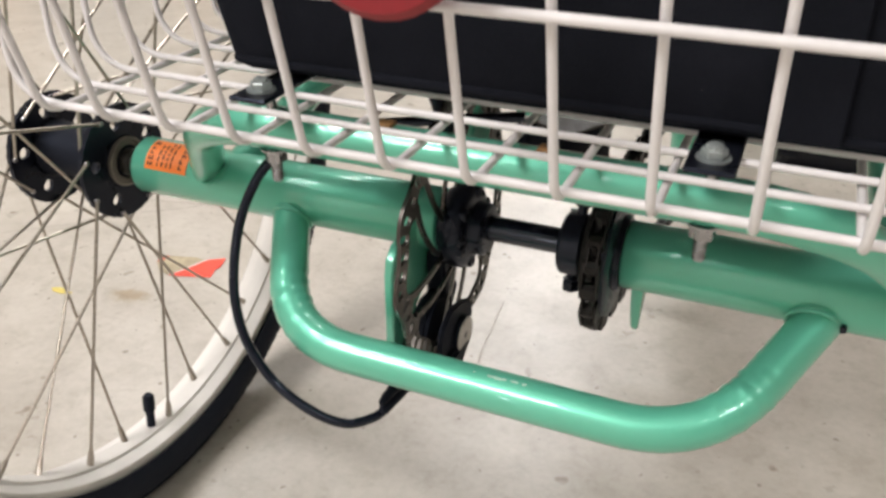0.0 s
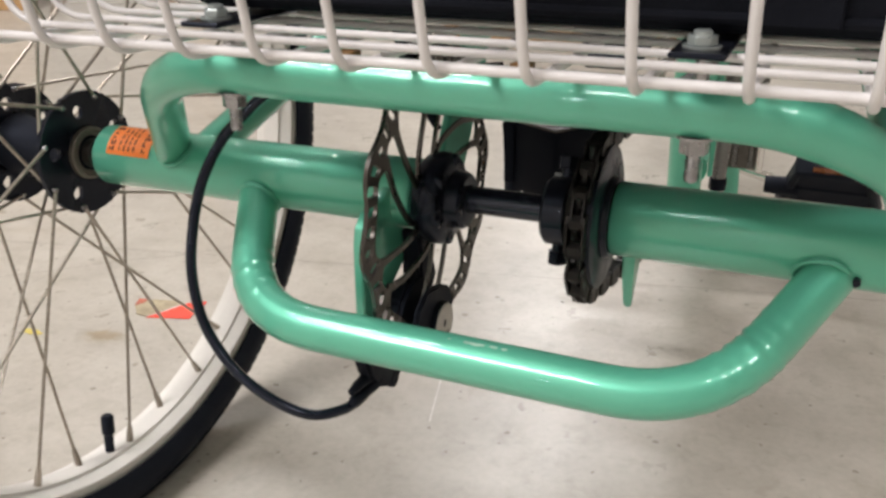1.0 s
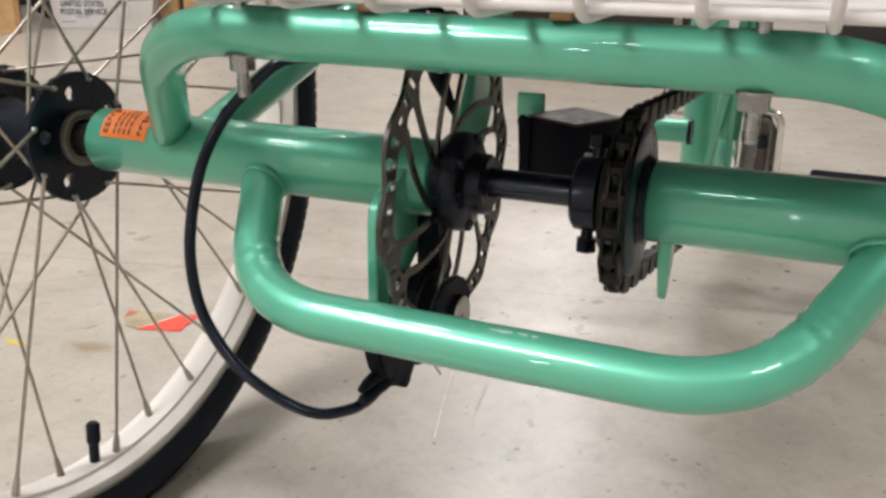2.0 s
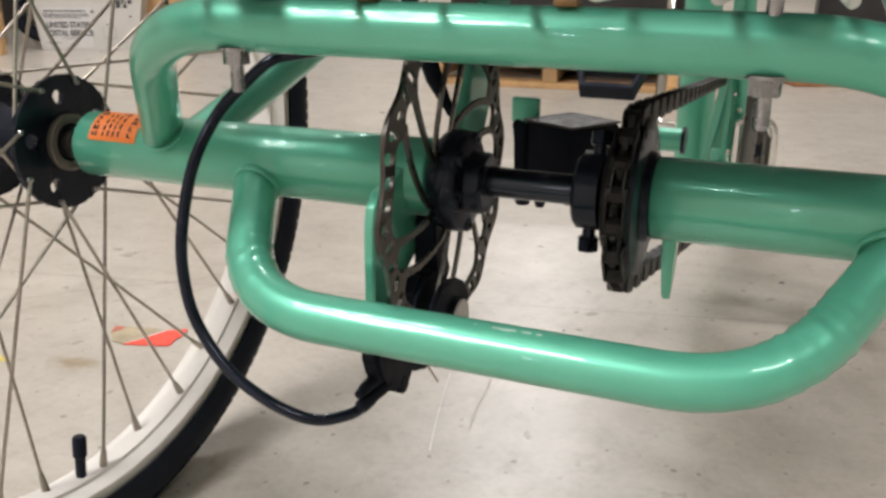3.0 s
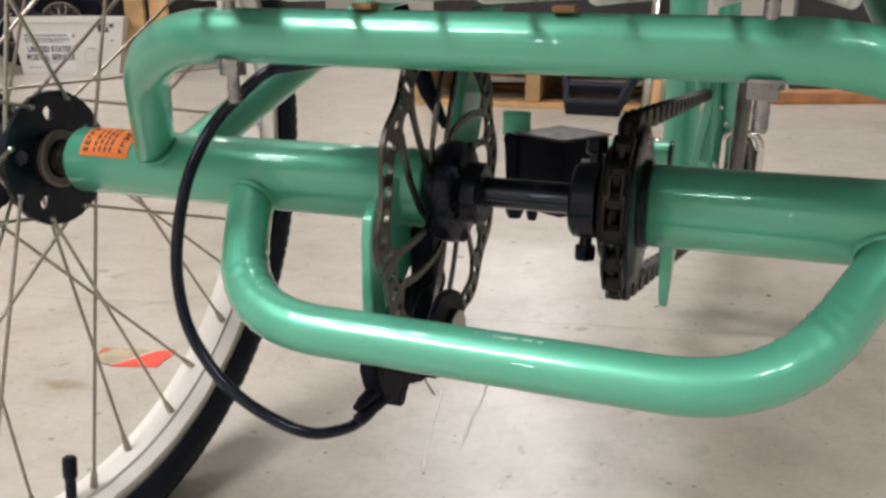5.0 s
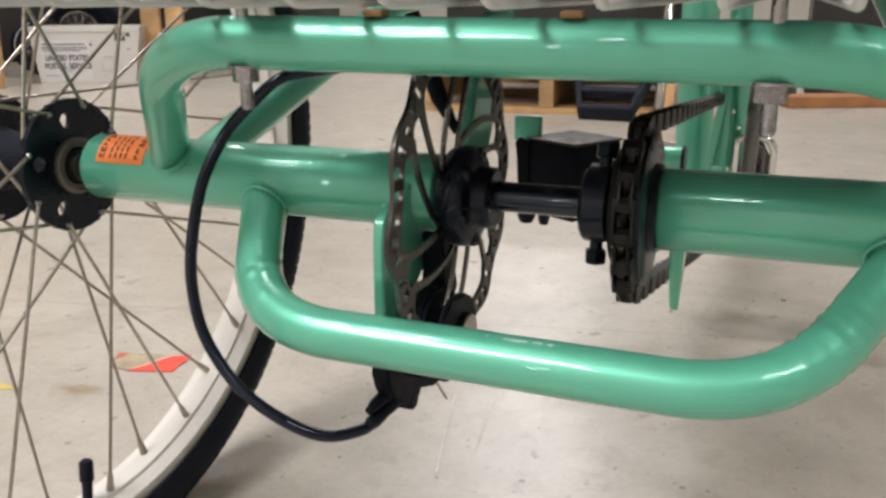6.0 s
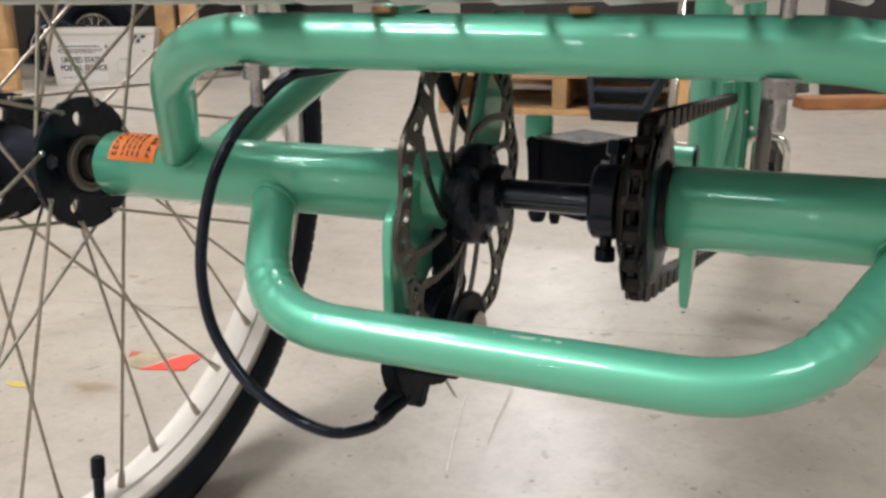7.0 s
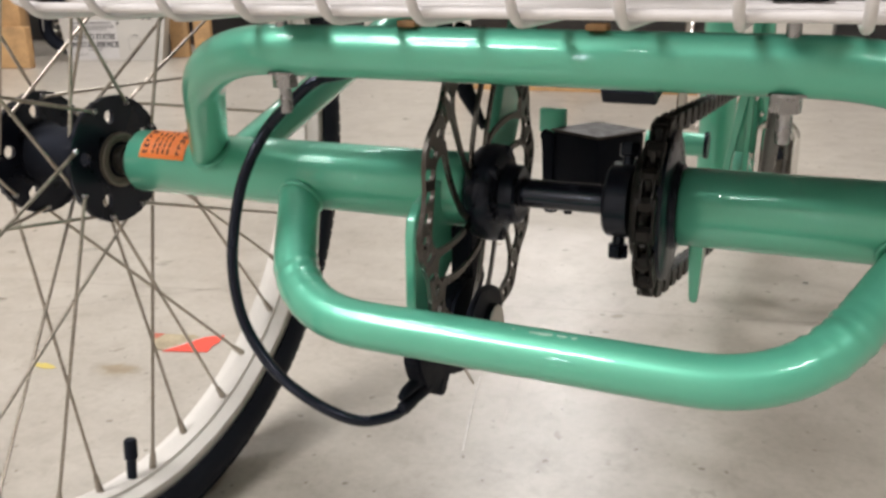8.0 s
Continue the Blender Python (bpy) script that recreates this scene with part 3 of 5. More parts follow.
# where an opening lies across the ring, its half length and half width, and its slant
OPENINGS = [(0.48, 0.0042, 0.0034, 60), (0.52, 0.0050, 0.0036, 20), (0.50, 0.0047, 0.0028, -25), (0.46, 0.0042, 0.0026, 75), (0.48, 0.0048, 0.0037, 40), (0.52, 0.0049, 0.0038, 10), (0.52, 0.0049, 0.0035, 35), (0.50, 0.0046, 0.0032, 50)]
ARM_ENDS = [13 + 60 * k for k in range(6)] + [30 + 60 * k for k in range(6)]


def rotor():
    """A wavy ring with a slanted slot in each cell and a cusp on its inner edge at each arm."""
    bm = bmesh.new()
    t, cells, per = 0.0010, 48, 6

    def rim_out(deg):
        return 0.0762 + 0.0024 * math.sin(radians(12 * deg + 34))

    def rim_in(deg):
        d = min(abs((deg - c + 180) % 360 - 180) for c in ARM_ENDS)
        return 0.0656 + 0.0010 * math.sin(radians(12 * deg + 34)) - 0.0062 * math.exp(-(d / 4.2) ** 2)

    for c in range(cells):
        d0, d1 = 360 * c / cells, 360 * (c + 1) / cells
        steps = [d0 + (d1 - d0) * k / per for k in range(per + 1)]
        outline = [on_disc(rim_in(d), d) for d in steps] + [on_disc(rim_out(d), d) for d in reversed(steps)]
        mid = (d0 + d1) / 2
        share, a, b, tilt = OPENINGS[c % 8]
        hc = on_disc(rim_in(mid) * (1 - share) + rim_out(mid) * share, mid)
        u = Vector((0, math.cos(radians(mid + tilt)), math.sin(radians(mid + tilt))))
        v = Vector((0, -u.z, u.y))
        hole = []
        for p in outline:
            q = (p - hc)
            ang = math.atan2(q.dot(v), q.dot(u))
            hole.append(hc + u * a * math.cos(ang) + v * b * math.sin(ang))
        drilled(bm, [(p.y, p.z) for p in outline], [(p.y, p.z) for p in hole], RX - t, RX + t, skip=(per, 2 * per + 1))
    bmesh.ops.remove_doubles(bm, verts=bm.verts, dist=2e-6)
    return part("brake_rotor", bm, M_ROTOR, trike, "slotted wavy steel disc brake rotor", angle=30)


rot = rotor()
for k in range(6):
    for first, line_of in ((13, ((0.0625, 0), (0.0464, 5), (0.0325, 11), (0.0190, 20))), (30, ((0.0620, -2), (0.0468, 11), (0.0336, 28), (0.0263, 43), (0.0190, 58)))):
        bm = bmesh.new()
        pts = spline([on_disc(r, first + 60 * k + d) for r, d in line_of], 5)
        rows = []
        for i, p in enumerate(pts):
            d = (pts[min(i + 1, len(pts) - 1)] - pts[max(i - 1, 0)]).normalized()
            o = Vector((0, -d.z, d.y)) * (0.0014 + 0.0012 * math.exp(-i / 1.6))
            rows.append([bm.verts.new(p + o * sg + Vector((dx, 0, 0))) for sg, dx in ((-1, -0.0008), (1, -0.0008), (1, 0.0008), (-1, 0.0008))])
        for a, b in zip(rows, rows[1:]):
            for i in range(4):
                bm.faces.new((a[i], a[(i + 1) % 4], b[(i + 1) % 4], b[i]))
        part("rotor_arm", bm, M_ROTOR, rot, angle=30)

# carrier and boss on the axle
bm = bmesh.new()
lathe_x(bm, [(-0.014, 0.0), (-0.014, 0.012), (0.003, 0.013), (0.003, 0.0200), (0.0055, 0.0225), (0.0105, 0.0236), (0.0145, 0.0234), (0.0166, 0.0222), (0.0180, 0.0190), (0.0188, 0.0152), (0.0200, 0.0146), (0.0250, 0.0142), (0.0264, 0.0128), (0.0268, 0.0080), (0.0268, 0.0)], AY, AZ, 40)
carrier = part("rotor_carrier", bm, M_BLACK, trike, "black rotor carrier hub")
for k in range(6):
    a = 2 * math.pi * k / 6 + 0.3
    c = (AY + 0.0195 * math.cos(a), AZ + 0.0195 * math.sin(a))
    bm = bmesh.new()
    lathe_x(bm, [(0.012, 0.0036), (0.0178, 0.0036), (0.0188, 0.003), (0.0188, 0.0018), (0.0168, 0.0016), (0.0168, 0.0)], c[0], c[1], 14)
    part("carrier_bolt", bm, M_BLACK, carrier)
# drive shaft
bm = bmesh.new()
lathe_x(bm, [(-0.02, 0.0), (-0.02, 0.0069), (0.112, 0.0069), (0.112, 0.0)], AY, AZ, 32, rise=axle_rise)
part("drive_shaft", bm, M_GLOSS, trike, "glossy black drive shaft")
# clamping collar of the sprocket
bm = bmesh.new()
lathe_x(bm, [(0.0675, 0.0), (0.0675, 0.0150), (0.0690, 0.0165), (0.0785, 0.0165), (0.0795, 0.0150), (0.0795, 0.0)], AY, AZ, 40, rise=axle_rise)
collar = part("shaft_collar", bm, M_BLACK, trike, "black clamping collar")


def set_screw(x, dy, dz):
    d = Vector((0, dy, dz)).normalized()
    p = Vector((x, AY, AZ + axle_rise(x))) + d * 0.0155
    bm = bmesh.new()
    sweep(bm, [p, p + d * 0.0050], 0.0028, 12)
    sweep(bm, [p + d * 0.0048, p + d * 0.0056, p + d * 0.0106, p + d * 0.0114], [0.0042, 0.0050, 0.0050, 0.0042], 6)
    return part("set_screw", bm, M_BLACK, collar)


set_screw(0.0735, -0.05, -1.0)
set_screw(0.0750, 0.30, 0.95)

# mounting plate and caliper
bm = bmesh.new()
prism(bm, [(-0.046, 0.251), (-0.0525, 0.245), (-0.0545, 0.236), (-0.0545, 0.188), (-0.050, 0.182), (-0.034, 0.182), (-0.026, 0.204), (-0.004, 0.216), (0.014, 0.226), (0.018, 0.249), (-0.006, 0.262), (-0.030, 0.254)], "x", -0.0140, -0.0090)
bmesh.ops.bevel(bm, geom=list(bm.edges), offset=0.0008, segments=1, affect="EDGES")
part("caliper_plate", bm, M_MINT, trike, "mint green caliper mounting plate", angle=30)
caliper = group_part("brake_caliper", trike, "black mechanical brake caliper")


def caliper_piece(name, outline, x0, x1, bevel=0.002):
    bm = bmesh.new()
    prism(bm, outline, "x", x0, x1)
    bmesh.ops.bevel(bm, geom=list(bm.edges), offset=bevel, segments=2, affect="EDGES")
    return part(name, bm, M_BLACK_MATT, caliper, angle=30)


caliper_piece("caliper_inner", [(-0.040, 0.188), (-0.034, 0.200), (-0.022, 0.207), (-0.006, 0.206), (0.004, 0.196), (0.004, 0.182), (-0.006, 0.174), (-0.034, 0.172)], -0.0088, 0.0018)
caliper_piece("caliper_outer", [(-0.042, 0.186), (-0.038, 0.199), (-0.026, 0.206), (-0.010, 0.203), (0.004, 0.196), (0.009, 0.186), (0.003, 0.174), (-0.030, 0.172), (-0.040, 0.176)], 0.0095, 0.0125)
caliper_piece("caliper_bridge", [(-0.044, 0.180), (-0.042, 0.170), (-0.018, 0.166), (-0.004, 0.178)], -0.0100, 0.0170)
caliper_piece("pad_carrier", [(-0.012, 0.232), (-0.002, 0.228), (0.010, 0.200), (0.002, 0.190), (-0.010, 0.196)], -0.0095, 0.0020, 0.0015)
bm = bmesh.new()
lathe_x(bm, [(0.0110, 0.0), (0.0110, 0.0104), (0.0122, 0.0111), (0.0150, 0.0111), (0.0158, 0.0106), (0.0158, 0.0)], -0.0125, 0.1820, 36)
part("adjuster_housing", bm, M_BLACK_MATT, caliper)
bm = bmesh.new()
lathe_x(bm, [(0.0156, 0.0108), (0.0164, 0.0104), (0.0164, 0.0024), (0.0154, 0.0020), (0.0154, 0.0)], -0.0125, 0.1820, 36)
part("pad_adjuster", bm, M_CAPGREY, caliper, "round grey pad adjuster knob")
# actuating arm, cable stop and the bare end of the cable
caliper_piece("actuating_arm", [(-0.050, 0.190), (-0.026, 0.188), (-0.017, 0.172), (-0.0150, 0.160), (-0.0245, 0.1530), (-0.0245, 0.1500), (-0.0340, 0.1500), (-0.0468, 0.1560), (-0.0545, 0.1665), (-0.0580, 0.1757), (-0.0571, 0.1810)], -0.0150, -0.0060, 0.0018)
caliper_piece("arm_lever", [(-0.030, 0.176), (-0.004, 0.166), (0.008, 0.156), (0.0096, 0.1462), (0.0062, 0.1442), (-0.0010, 0.1464), (-0.0105, 0.1515), (-0.0205, 0.1535)], -0.0125, -0.0080, 0.0012)
bm = bmesh.new()
lathe_x(bm, [(-0.0158, 0.0), (-0.0158, 0.0040), (-0.0150, 0.0048), (-0.0064, 0.0048), (-0.0056, 0.0040), (-0.0056, 0.0)], -0.0290, 0.1520, 24)
part("pivot_boss", bm, M_BLACK_MATT, caliper)
for prong, radii in (([(-0.0105, -0.0460, 0.1640), (-0.0118, -0.0570, 0.1630), (-0.0128, -0.0650, 0.1618)], [0.0036, 0.0028, 0.0017]), ([(-0.0095, -0.0440, 0.1590), (-0.0112, -0.0560, 0.1570), (-0.0122, -0.0655, 0.1560)], [0.0042, 0.0034, 0.0022])):
    bm = bmesh.new()
    sweep(bm, spline(prong, 3), [radii[0]] * 2 + [(radii[0] + radii[1]) / 2, radii[1], radii[1], (radii[1] + radii[2]) / 2, radii[2]], 12)
    part("cable_fork", bm, M_BLACK_MATT, caliper)
bm = bmesh.new()
sweep(bm, [(-0.0140, -0.0600, 0.1532), (-0.0128, -0.0540, 0.1545), (-0.0115, -0.0480, 0.1580)], [0.0033, 0.0036, 0.0036], 14)
part("cable_stop", bm, M_BLACK_MATT, caliper)
bm = bmesh.new()
sweep(bm, [(-0.0100, 0.004, 0.150), (-0.0100, 0.0241, 0.128)], 0.0007, 6)
part("cable_end_wire", bm, M_SPOKE, caliper, "bare steel cable end")

# brake cable from the rack round to the caliper
cable_pts = [(0.045, -0.012, 0.318), (0.0, -0.026, 0.314), (-0.054, -0.035, 0.306), (-0.065, -0.04, 0.303), (-0.076, -0.045, 0.293), (-0.087, -0.052, 0.279), (-0.0927, -0.0637, 0.2584), (-0.0928, -0.0748, 0.232), (-0.09, -0.0798, 0.2107), (-0.0822, -0.0829, 0.1915), (-0.0651, -0.0854, 0.1731), (-0.0435, -0.0854, 0.1613), (-0.0268, -0.0798, 0.1544), (-0.0161, -0.0677, 0.153), (-0.013, -0.056, 0.153)]
bm = bmesh.new()
sweep(bm, spline(cable_pts, 8), 0.0027, 14)
part("brake_cable", bm, M_CABLE, trike, "glossy black brake cable housing")

# ---- sprocket and chain ----
CX = 0.0908
TEETH = 18
PR = 0.0127 / (2 * math.sin(math.pi / TEETH))
bm = bmesh.new()
out = []
for k in range(TEETH * 4):
    a = 2 * math.pi * k / (TEETH * 4)
    r = PR + (-0.0042, 0.0006, 0.0040, 0.0006)[k % 4]
    out.append((AY + r * math.cos(a), AZ + r * math.sin(a)))
prism(bm, out, "x", CX - 0.0011, CX + 0.0011)
sprocket = part("sprocket", bm, M_SPROCKET, trike, "oily dark steel drive sprocket", smooth=False)
bm = bmesh.new()
lathe_x(bm, [(0.082, 0.012), (0.082, 0.025), (0.084, 0.0265), (0.0885, 0.0265), (0.0885, 0.012)], AY, AZ, 36, close=True, rise=axle_rise)
part("sprocket_ring", bm, M_SPROCKET, sprocket)
bm = bmesh.new()
lathe_x(bm, [(0.0925, 0.012), (0.0925, 0.0325), (0.0940, 0.0345), (0.0965, 0.0340), (0.0975, 0.031), (0.0977, 0.020), (0.1005, 0.019), (0.1005, 0.012)], AY, AZ, 40, close=True, rise=axle_rise)
part("dust_cover", bm, M_BLACK, sprocket, "black dust cover of the freewheel")


def plate_mesh(half, w, x, t, bm):
    o = []
    for s, c in ((1, 0.0127 / 2), (-1, -0.0127 / 2)):
        for i in range(5):
            a = -math.pi / 2 + math.pi * i / 4
            o.append((c + s * w * math.cos(a), s * w * math.sin(a)))
    prism(bm, o, "x", x - t, x + t)


bm = bmesh.new()
plate_mesh(0, 0.0042, 0.0037, 0.0005, bm)
plate_mesh(0, 0.0042, -0.0037, 0.0005, bm)
for sy in (-0.00635, 0.00635):
    lathe_x(bm, [(-0.0044, 0.0), (-0.0044, 0.0017), (0.0044, 0.0017), (0.0044, 0.0)], sy, 0, 7)
outer_me = mesh_of("chain_link", bm, M_CHAIN, smooth=False)
bm = bmesh.new()
plate_mesh(0, 0.0040, 0.0025, 0.0005, bm)
plate_mesh(0, 0.0040, -0.0025, 0.0005, bm)
for sy in (-0.00635, 0.00635):
    lathe_x(bm, [(-0.0021, 0.0), (-0.0021, 0.0044), (0.0021, 0.0044), (0.0021, 0.0)], sy, 0, 8)
inner_me = mesh_of("chain_link", bm, M_CHAIN, smooth=False)
chain = group_part("chain", trike, "oiled roller chain")
# lower run, round the sprocket's rear, upper run forward
LOW_END, TOP_END = (0.40, 0.124), (0.46, 0.2475)


def chain_line():
    pts = []
    d = Vector((LOW_END[0] - AY, LOW_END[1] - AZ))
    al = math.atan2(LOW_END[1] - (AZ - PR), LOW_END[0] - AY) - math.pi / 2
    at = math.atan2(TOP_END[1] - (AZ + PR), TOP_END[0] - AY) + math.pi / 2
    pts.append(LOW_END)
    steps = 60
    a0, a1 = al, at - 2 * math.pi
    for k in range(steps + 1):
        a = a0 + (a1 - a0) * k / steps
        pts.append((AY + PR * math.cos(a), AZ + PR * math.sin(a)))
    pts.append(TOP_END)
    return pts


line = [Vector(p) for p in chain_line()]
length = [0.0]
for a, b in zip(line, line[1:]):
    length.append(length[-1] + (b - a).length)


def along(s):
    for i in range(len(line) - 1):
        if s <= length[i + 1]:
            f = (s - length[i]) / max(1e-9, length[i + 1] - length[i])
            return line[i].lerp(line[i + 1], f)
    return line[-1]


k = 0
while (k + 1) * 0.0127 < length[-1]:
    p, q = along(k * 0.0127), along((k + 1) * 0.0127)
    c, d = (p + q) / 2, q - p
    m = Matrix.Translation((CX, c.x, c.y)) @ Matrix.Rotation(math.atan2(d.y, d.x), 4, "X")
    place("chain_link", outer_me if k % 2 else inner_me, chain, m)
    k += 1

# small lug hanging under the right tube
bm = bmesh.new()
prism(bm, [(-0.010, 0.238), (-0.008, 0.222), (-0.0050, 0.207), (-0.002, 0.2035), (0.001, 0.207), (0.005, 0.222), (0.007, 0.238)], "x", 0.1055, 0.1118)
for v in bm.verts:
    f = 0.55 + 0.45 * min(1.0, max(0.0, (v.co.z - 0.2035) / 0.03))
    v.co.x = 0.1087 + (v.co.x - 0.1087) * f
bmesh.ops.bevel(bm, geom=list(bm.edges), offset=0.0008, segments=1, affect="EDGES")
part("lug", bm, M_MINT, trike)

# ---- wire basket ----
basket = group_part("wire_basket", trike, "white plastic-coated wire basket")
BX0, BX1, BY0, BY1 = -0.150, 0.243, -0.139, 0.26
BZ, BTOP = 0.3366, 0.599
WR = 0.00174
FLARE = 0.068
VX = [-0.131 + 0.0324 * k for k in range(12)]
for x in VX:
    bm = bmesh.new()
    sweep(bm, fillet([(x, BY0 - FLARE, BTOP), (x, BY0, BZ), (x, BY1, BZ), (x, BY1 + FLARE, BTOP)], 0.012, 5), WR, 10)
    part("wire", bm, M_WIRE, basket)
y, row = BY0 + 0.006, 0
while y < BY1 - 0.004:
    bm = bmesh.new()
    high = BTOP if row < 5 or row % 2 else BZ + 0.03
    lean = 0.004 * (high - BZ) / (BTOP - BZ)
    # the first one lies lower in the bend of the others
    wy, wz, wr = (y - 0.0010, BZ + 0.0034, WR * 1.05) if row == 0 else (y, BZ + 0.0042, WR * 0.9)
    sweep(bm, fillet([(BX0 - lean, wy, high), (BX0, wy, wz), (BX1, wy, wz), (BX1 + lean, wy, high)], 0.022, 6), wr, 10)
    part("wire", bm, M_WIRE, basket)
    row += 1
    y += 0.0240
for z in (0.406, 0.455, 0.51, 0.565, BTOP):
    g = 0.0046 + (z - BZ) / (BTOP - BZ) * 0.004
    gy = 0.0046 + (z - BZ) / (BTOP - BZ) * FLARE
    bm = bmesh.new()
    loop = [(BX0 - g, BY0 - gy), (BX1 + g, BY0 - gy), (BX1 + g, BY1 + gy), (BX0 - g, BY1 + gy)]
    pts = fillet([((BX0 + BX1) / 2, BY0 - gy, z)] + [(*loop[i], z) for i in (1, 2, 3, 0)] + [((BX0 + BX1) / 2, BY0 - gy, z)], 0.03, 6)[:-1]
    sweep(bm, pts, WR * (1.5 if z == BTOP else 1.05), 10, closed=True)
    part("wire", bm, M_WIRE, basket)


# bolts that clamp the basket to the rack bow
def basket_bolt(x, y):
    bm = bmesh.new()
    block(bm, (x - 0.0092, y - 0.012, 0.3432), (x + 0.0092, y + 0.048, 0.3453), 0.0008, segs=1)
    part("clamp_plate", bm, M_BLACK, basket, "black clamp plate", smooth=False)
    bolt = group_part("clamp_bolt", basket, "zinc plated bolt")
    bm = bmesh.new()
    hexagon(bm, (x, y), 0.0050, 0.3462, 0.3496, 12)
    bmesh.ops.bevel(bm, geom=list(bm.edges), offset=0.0005, segments=1, affect="EDGES")
    part("bolt_head", bm, M_NUT, bolt, smooth=False)
    bm = bmesh.new()
    sweep(bm, [(x, y, 0.3494), (x, y, 0.3507), (x, y, 0.3512)], [0.0031, 0.0031, 0.0024], 16)
    part("bolt_end", bm, M_NUT, bolt)
    bm = bmesh.new()
    sweep(bm, [(x, y, 0.3454), (x, y, 0.3463)], 0.0064, 20)
    part("washer", bm, M_NUT, bolt)


def rack_bolt(x, y):
    bolt = group_part("rack_bolt", trike, "zinc plated bolt with nut")
    bm = bmesh.new()
    sweep(bm, [(x, y, 0.346), (x, y, 0.2962), (x, y, 0.2954)], [0.0025, 0.0025, 0.0020], 16)
    for k in range(9):
        z = 0.2968 + k * 0.0008
        sweep(bm, [(x, y, z), (x, y, z + 0.0004)], 0.0027, 14)
    part("shank", bm, M_ZINC, bolt)
    bm = bmesh.new()
    hexagon(bm, (x, y), 0.0053, 0.3062, 0.3118, 20)
    part("nut", bm, M_ZINC, bolt, smooth=False)
    bm = bmesh.new()
    sweep(bm, [(x, y, 0.3118), (x, y, 0.3128)], 0.0070, 20)
    part("washer", bm, M_ZINC, bolt)


for bx in (-0.0540, 0.1430):
    basket_bolt(bx + (0.006 if bx < 0 else -0.001), -0.097)
    rack_bolt(bx - (0.0017 if bx > 0 else 0.0), -0.082)

# yellowed plastic clips between basket and rack bow
for cx in (0.004, 0.077):
    bm = bmesh.new()
    block(bm, (cx - 0.0040, -0.0870, 0.3316), (cx + 0.0040, -0.0790, 0.3342), 0.0010, segs=2)
    part("clip", bm, M_BRASS, basket, "small brown clip")

# red round reflector on the basket's rear
bm = bmesh.new()
n = 32
refl = []
for yy, r in ((-0.168, 0.0), (-0.1685, 0.026), (-0.170, 0.0285), (-0.176, 0.0285), (-0.1785, 0.026), (-0.180, 0.0)):
    refl.append((yy, r))
rings = []
for yy, r in refl:
    if r == 0:
        rings.append([bm.verts.new((0.050, yy, 0.432))])
    else:
        rings.append([bm.verts.new((0.050 + r * math.cos(2 * math.pi * k / n), yy, 0.432 + r * math.sin(2 * math.pi * k / n))) for k in range(n)])
for a, b in zip(rings, rings[1:]):
    for k in range(n):
        j = (k + 1) % n
        if len(a) == 1:
            bm.faces.new((a[0], b[j], b[k]))
        elif len(b) == 1:
            bm.faces.new((a[k], a[j], b[0]))
        else:
            bm.faces.new((a[k], a[j], b[j], b[k]))
part("reflector", bm, M_RED, basket, "round red plastic reflector")

# ---- front part of the frame, seen past the axle ----
bm = bmesh.new()
sweep(bm, [(0.066, 0.52, 0.105), (0.058, 0.50, 0.55)], 0.0175, 20)
part("seat_tube", bm, M_MINT, trike)
bm = bmesh.new()
sweep(bm, [(0.066, 0.54, 0.12), (0.066, 1.1, 0.16)], 0.02, 20)
part("down_tube", bm, M_MINT, trike)
# blades, lug and stay tube beside the seat tube
for outline, y0, y1 in (([(0.0755, 0.14), (0.0810, 0.14), (0.0995, 0.26), (0.1030, 0.32), (0.0975, 0.32), (0.0900, 0.245)], 0.440, 0.462), ([(0.0950, 0.14), (0.1010, 0.14), (0.1010, 0.22), (0.0985, 0.33), (0.0925, 0.33), (0.0965, 0.24)], 0.448, 0.466)):
    bm = bmesh.new()
    prism(bm, outline, "y", y0, y1)
    bmesh.ops.bevel(bm, geom=list(bm.edges), offset=0.001, segments=1, affect="EDGES")
    part("frame_plate", bm, M_MINT, trike)
bm = bmesh.new()
sweep(bm, [(0.1180, 0.47, 0.10), (0.1140, 0.46, 0.20), (0.1070, 0.455, 0.27), (0.1040, 0.45, 0.34)], 0.0072, 14)
post_tube = part("stay_tube", bm, M_MINT, trike)
for rx, rz in ((0.1030, 0.237), (0.1085, 0.2227), (0.1080, 0.211)):
    bm = bmesh.new()
    bmesh.ops.create_uvsphere(bm, u_segments=10, v_segments=6, radius=0.0024, matrix=Matrix.Translation((rx, 0.447, rz)))
    part("rivet", bm, M_CHROME, post_tube)
bm = bmesh.new()
block(bm, (0.0815, 0.430, 0.243), (0.0925, 0.438, 0.264), 0.0025)
part("lug", bm, M_MINT, trike)
bm = bmesh.new()
sweep(bm, [(0.010, 0.43, 0.1945), (0.064, 0.43, 0.1945)], 0.0108, 18)
bracket = part("bracket_tube", bm, M_MINT, trike)
bm = bmesh.new()
sweep(bm, [(0.0630, 0.43, 0.1945), (0.0665, 0.43, 0.1945)], 0.0124, 18)
part("ring", bm, M_BLACK, bracket, "black end ring")
bm = bmesh.new()
prism(bm, [(0.0835, 0.181), (0.1130, 0.181), (0.1105, 0.268), (0.0890, 0.268)], "y", 0.474, 0.479)
bmesh.ops.bevel(bm, geom=list(bm.edges), offset=0.001, segments=1, affect="EDGES")
part("frame_plate", bm, M_MINT, trike)
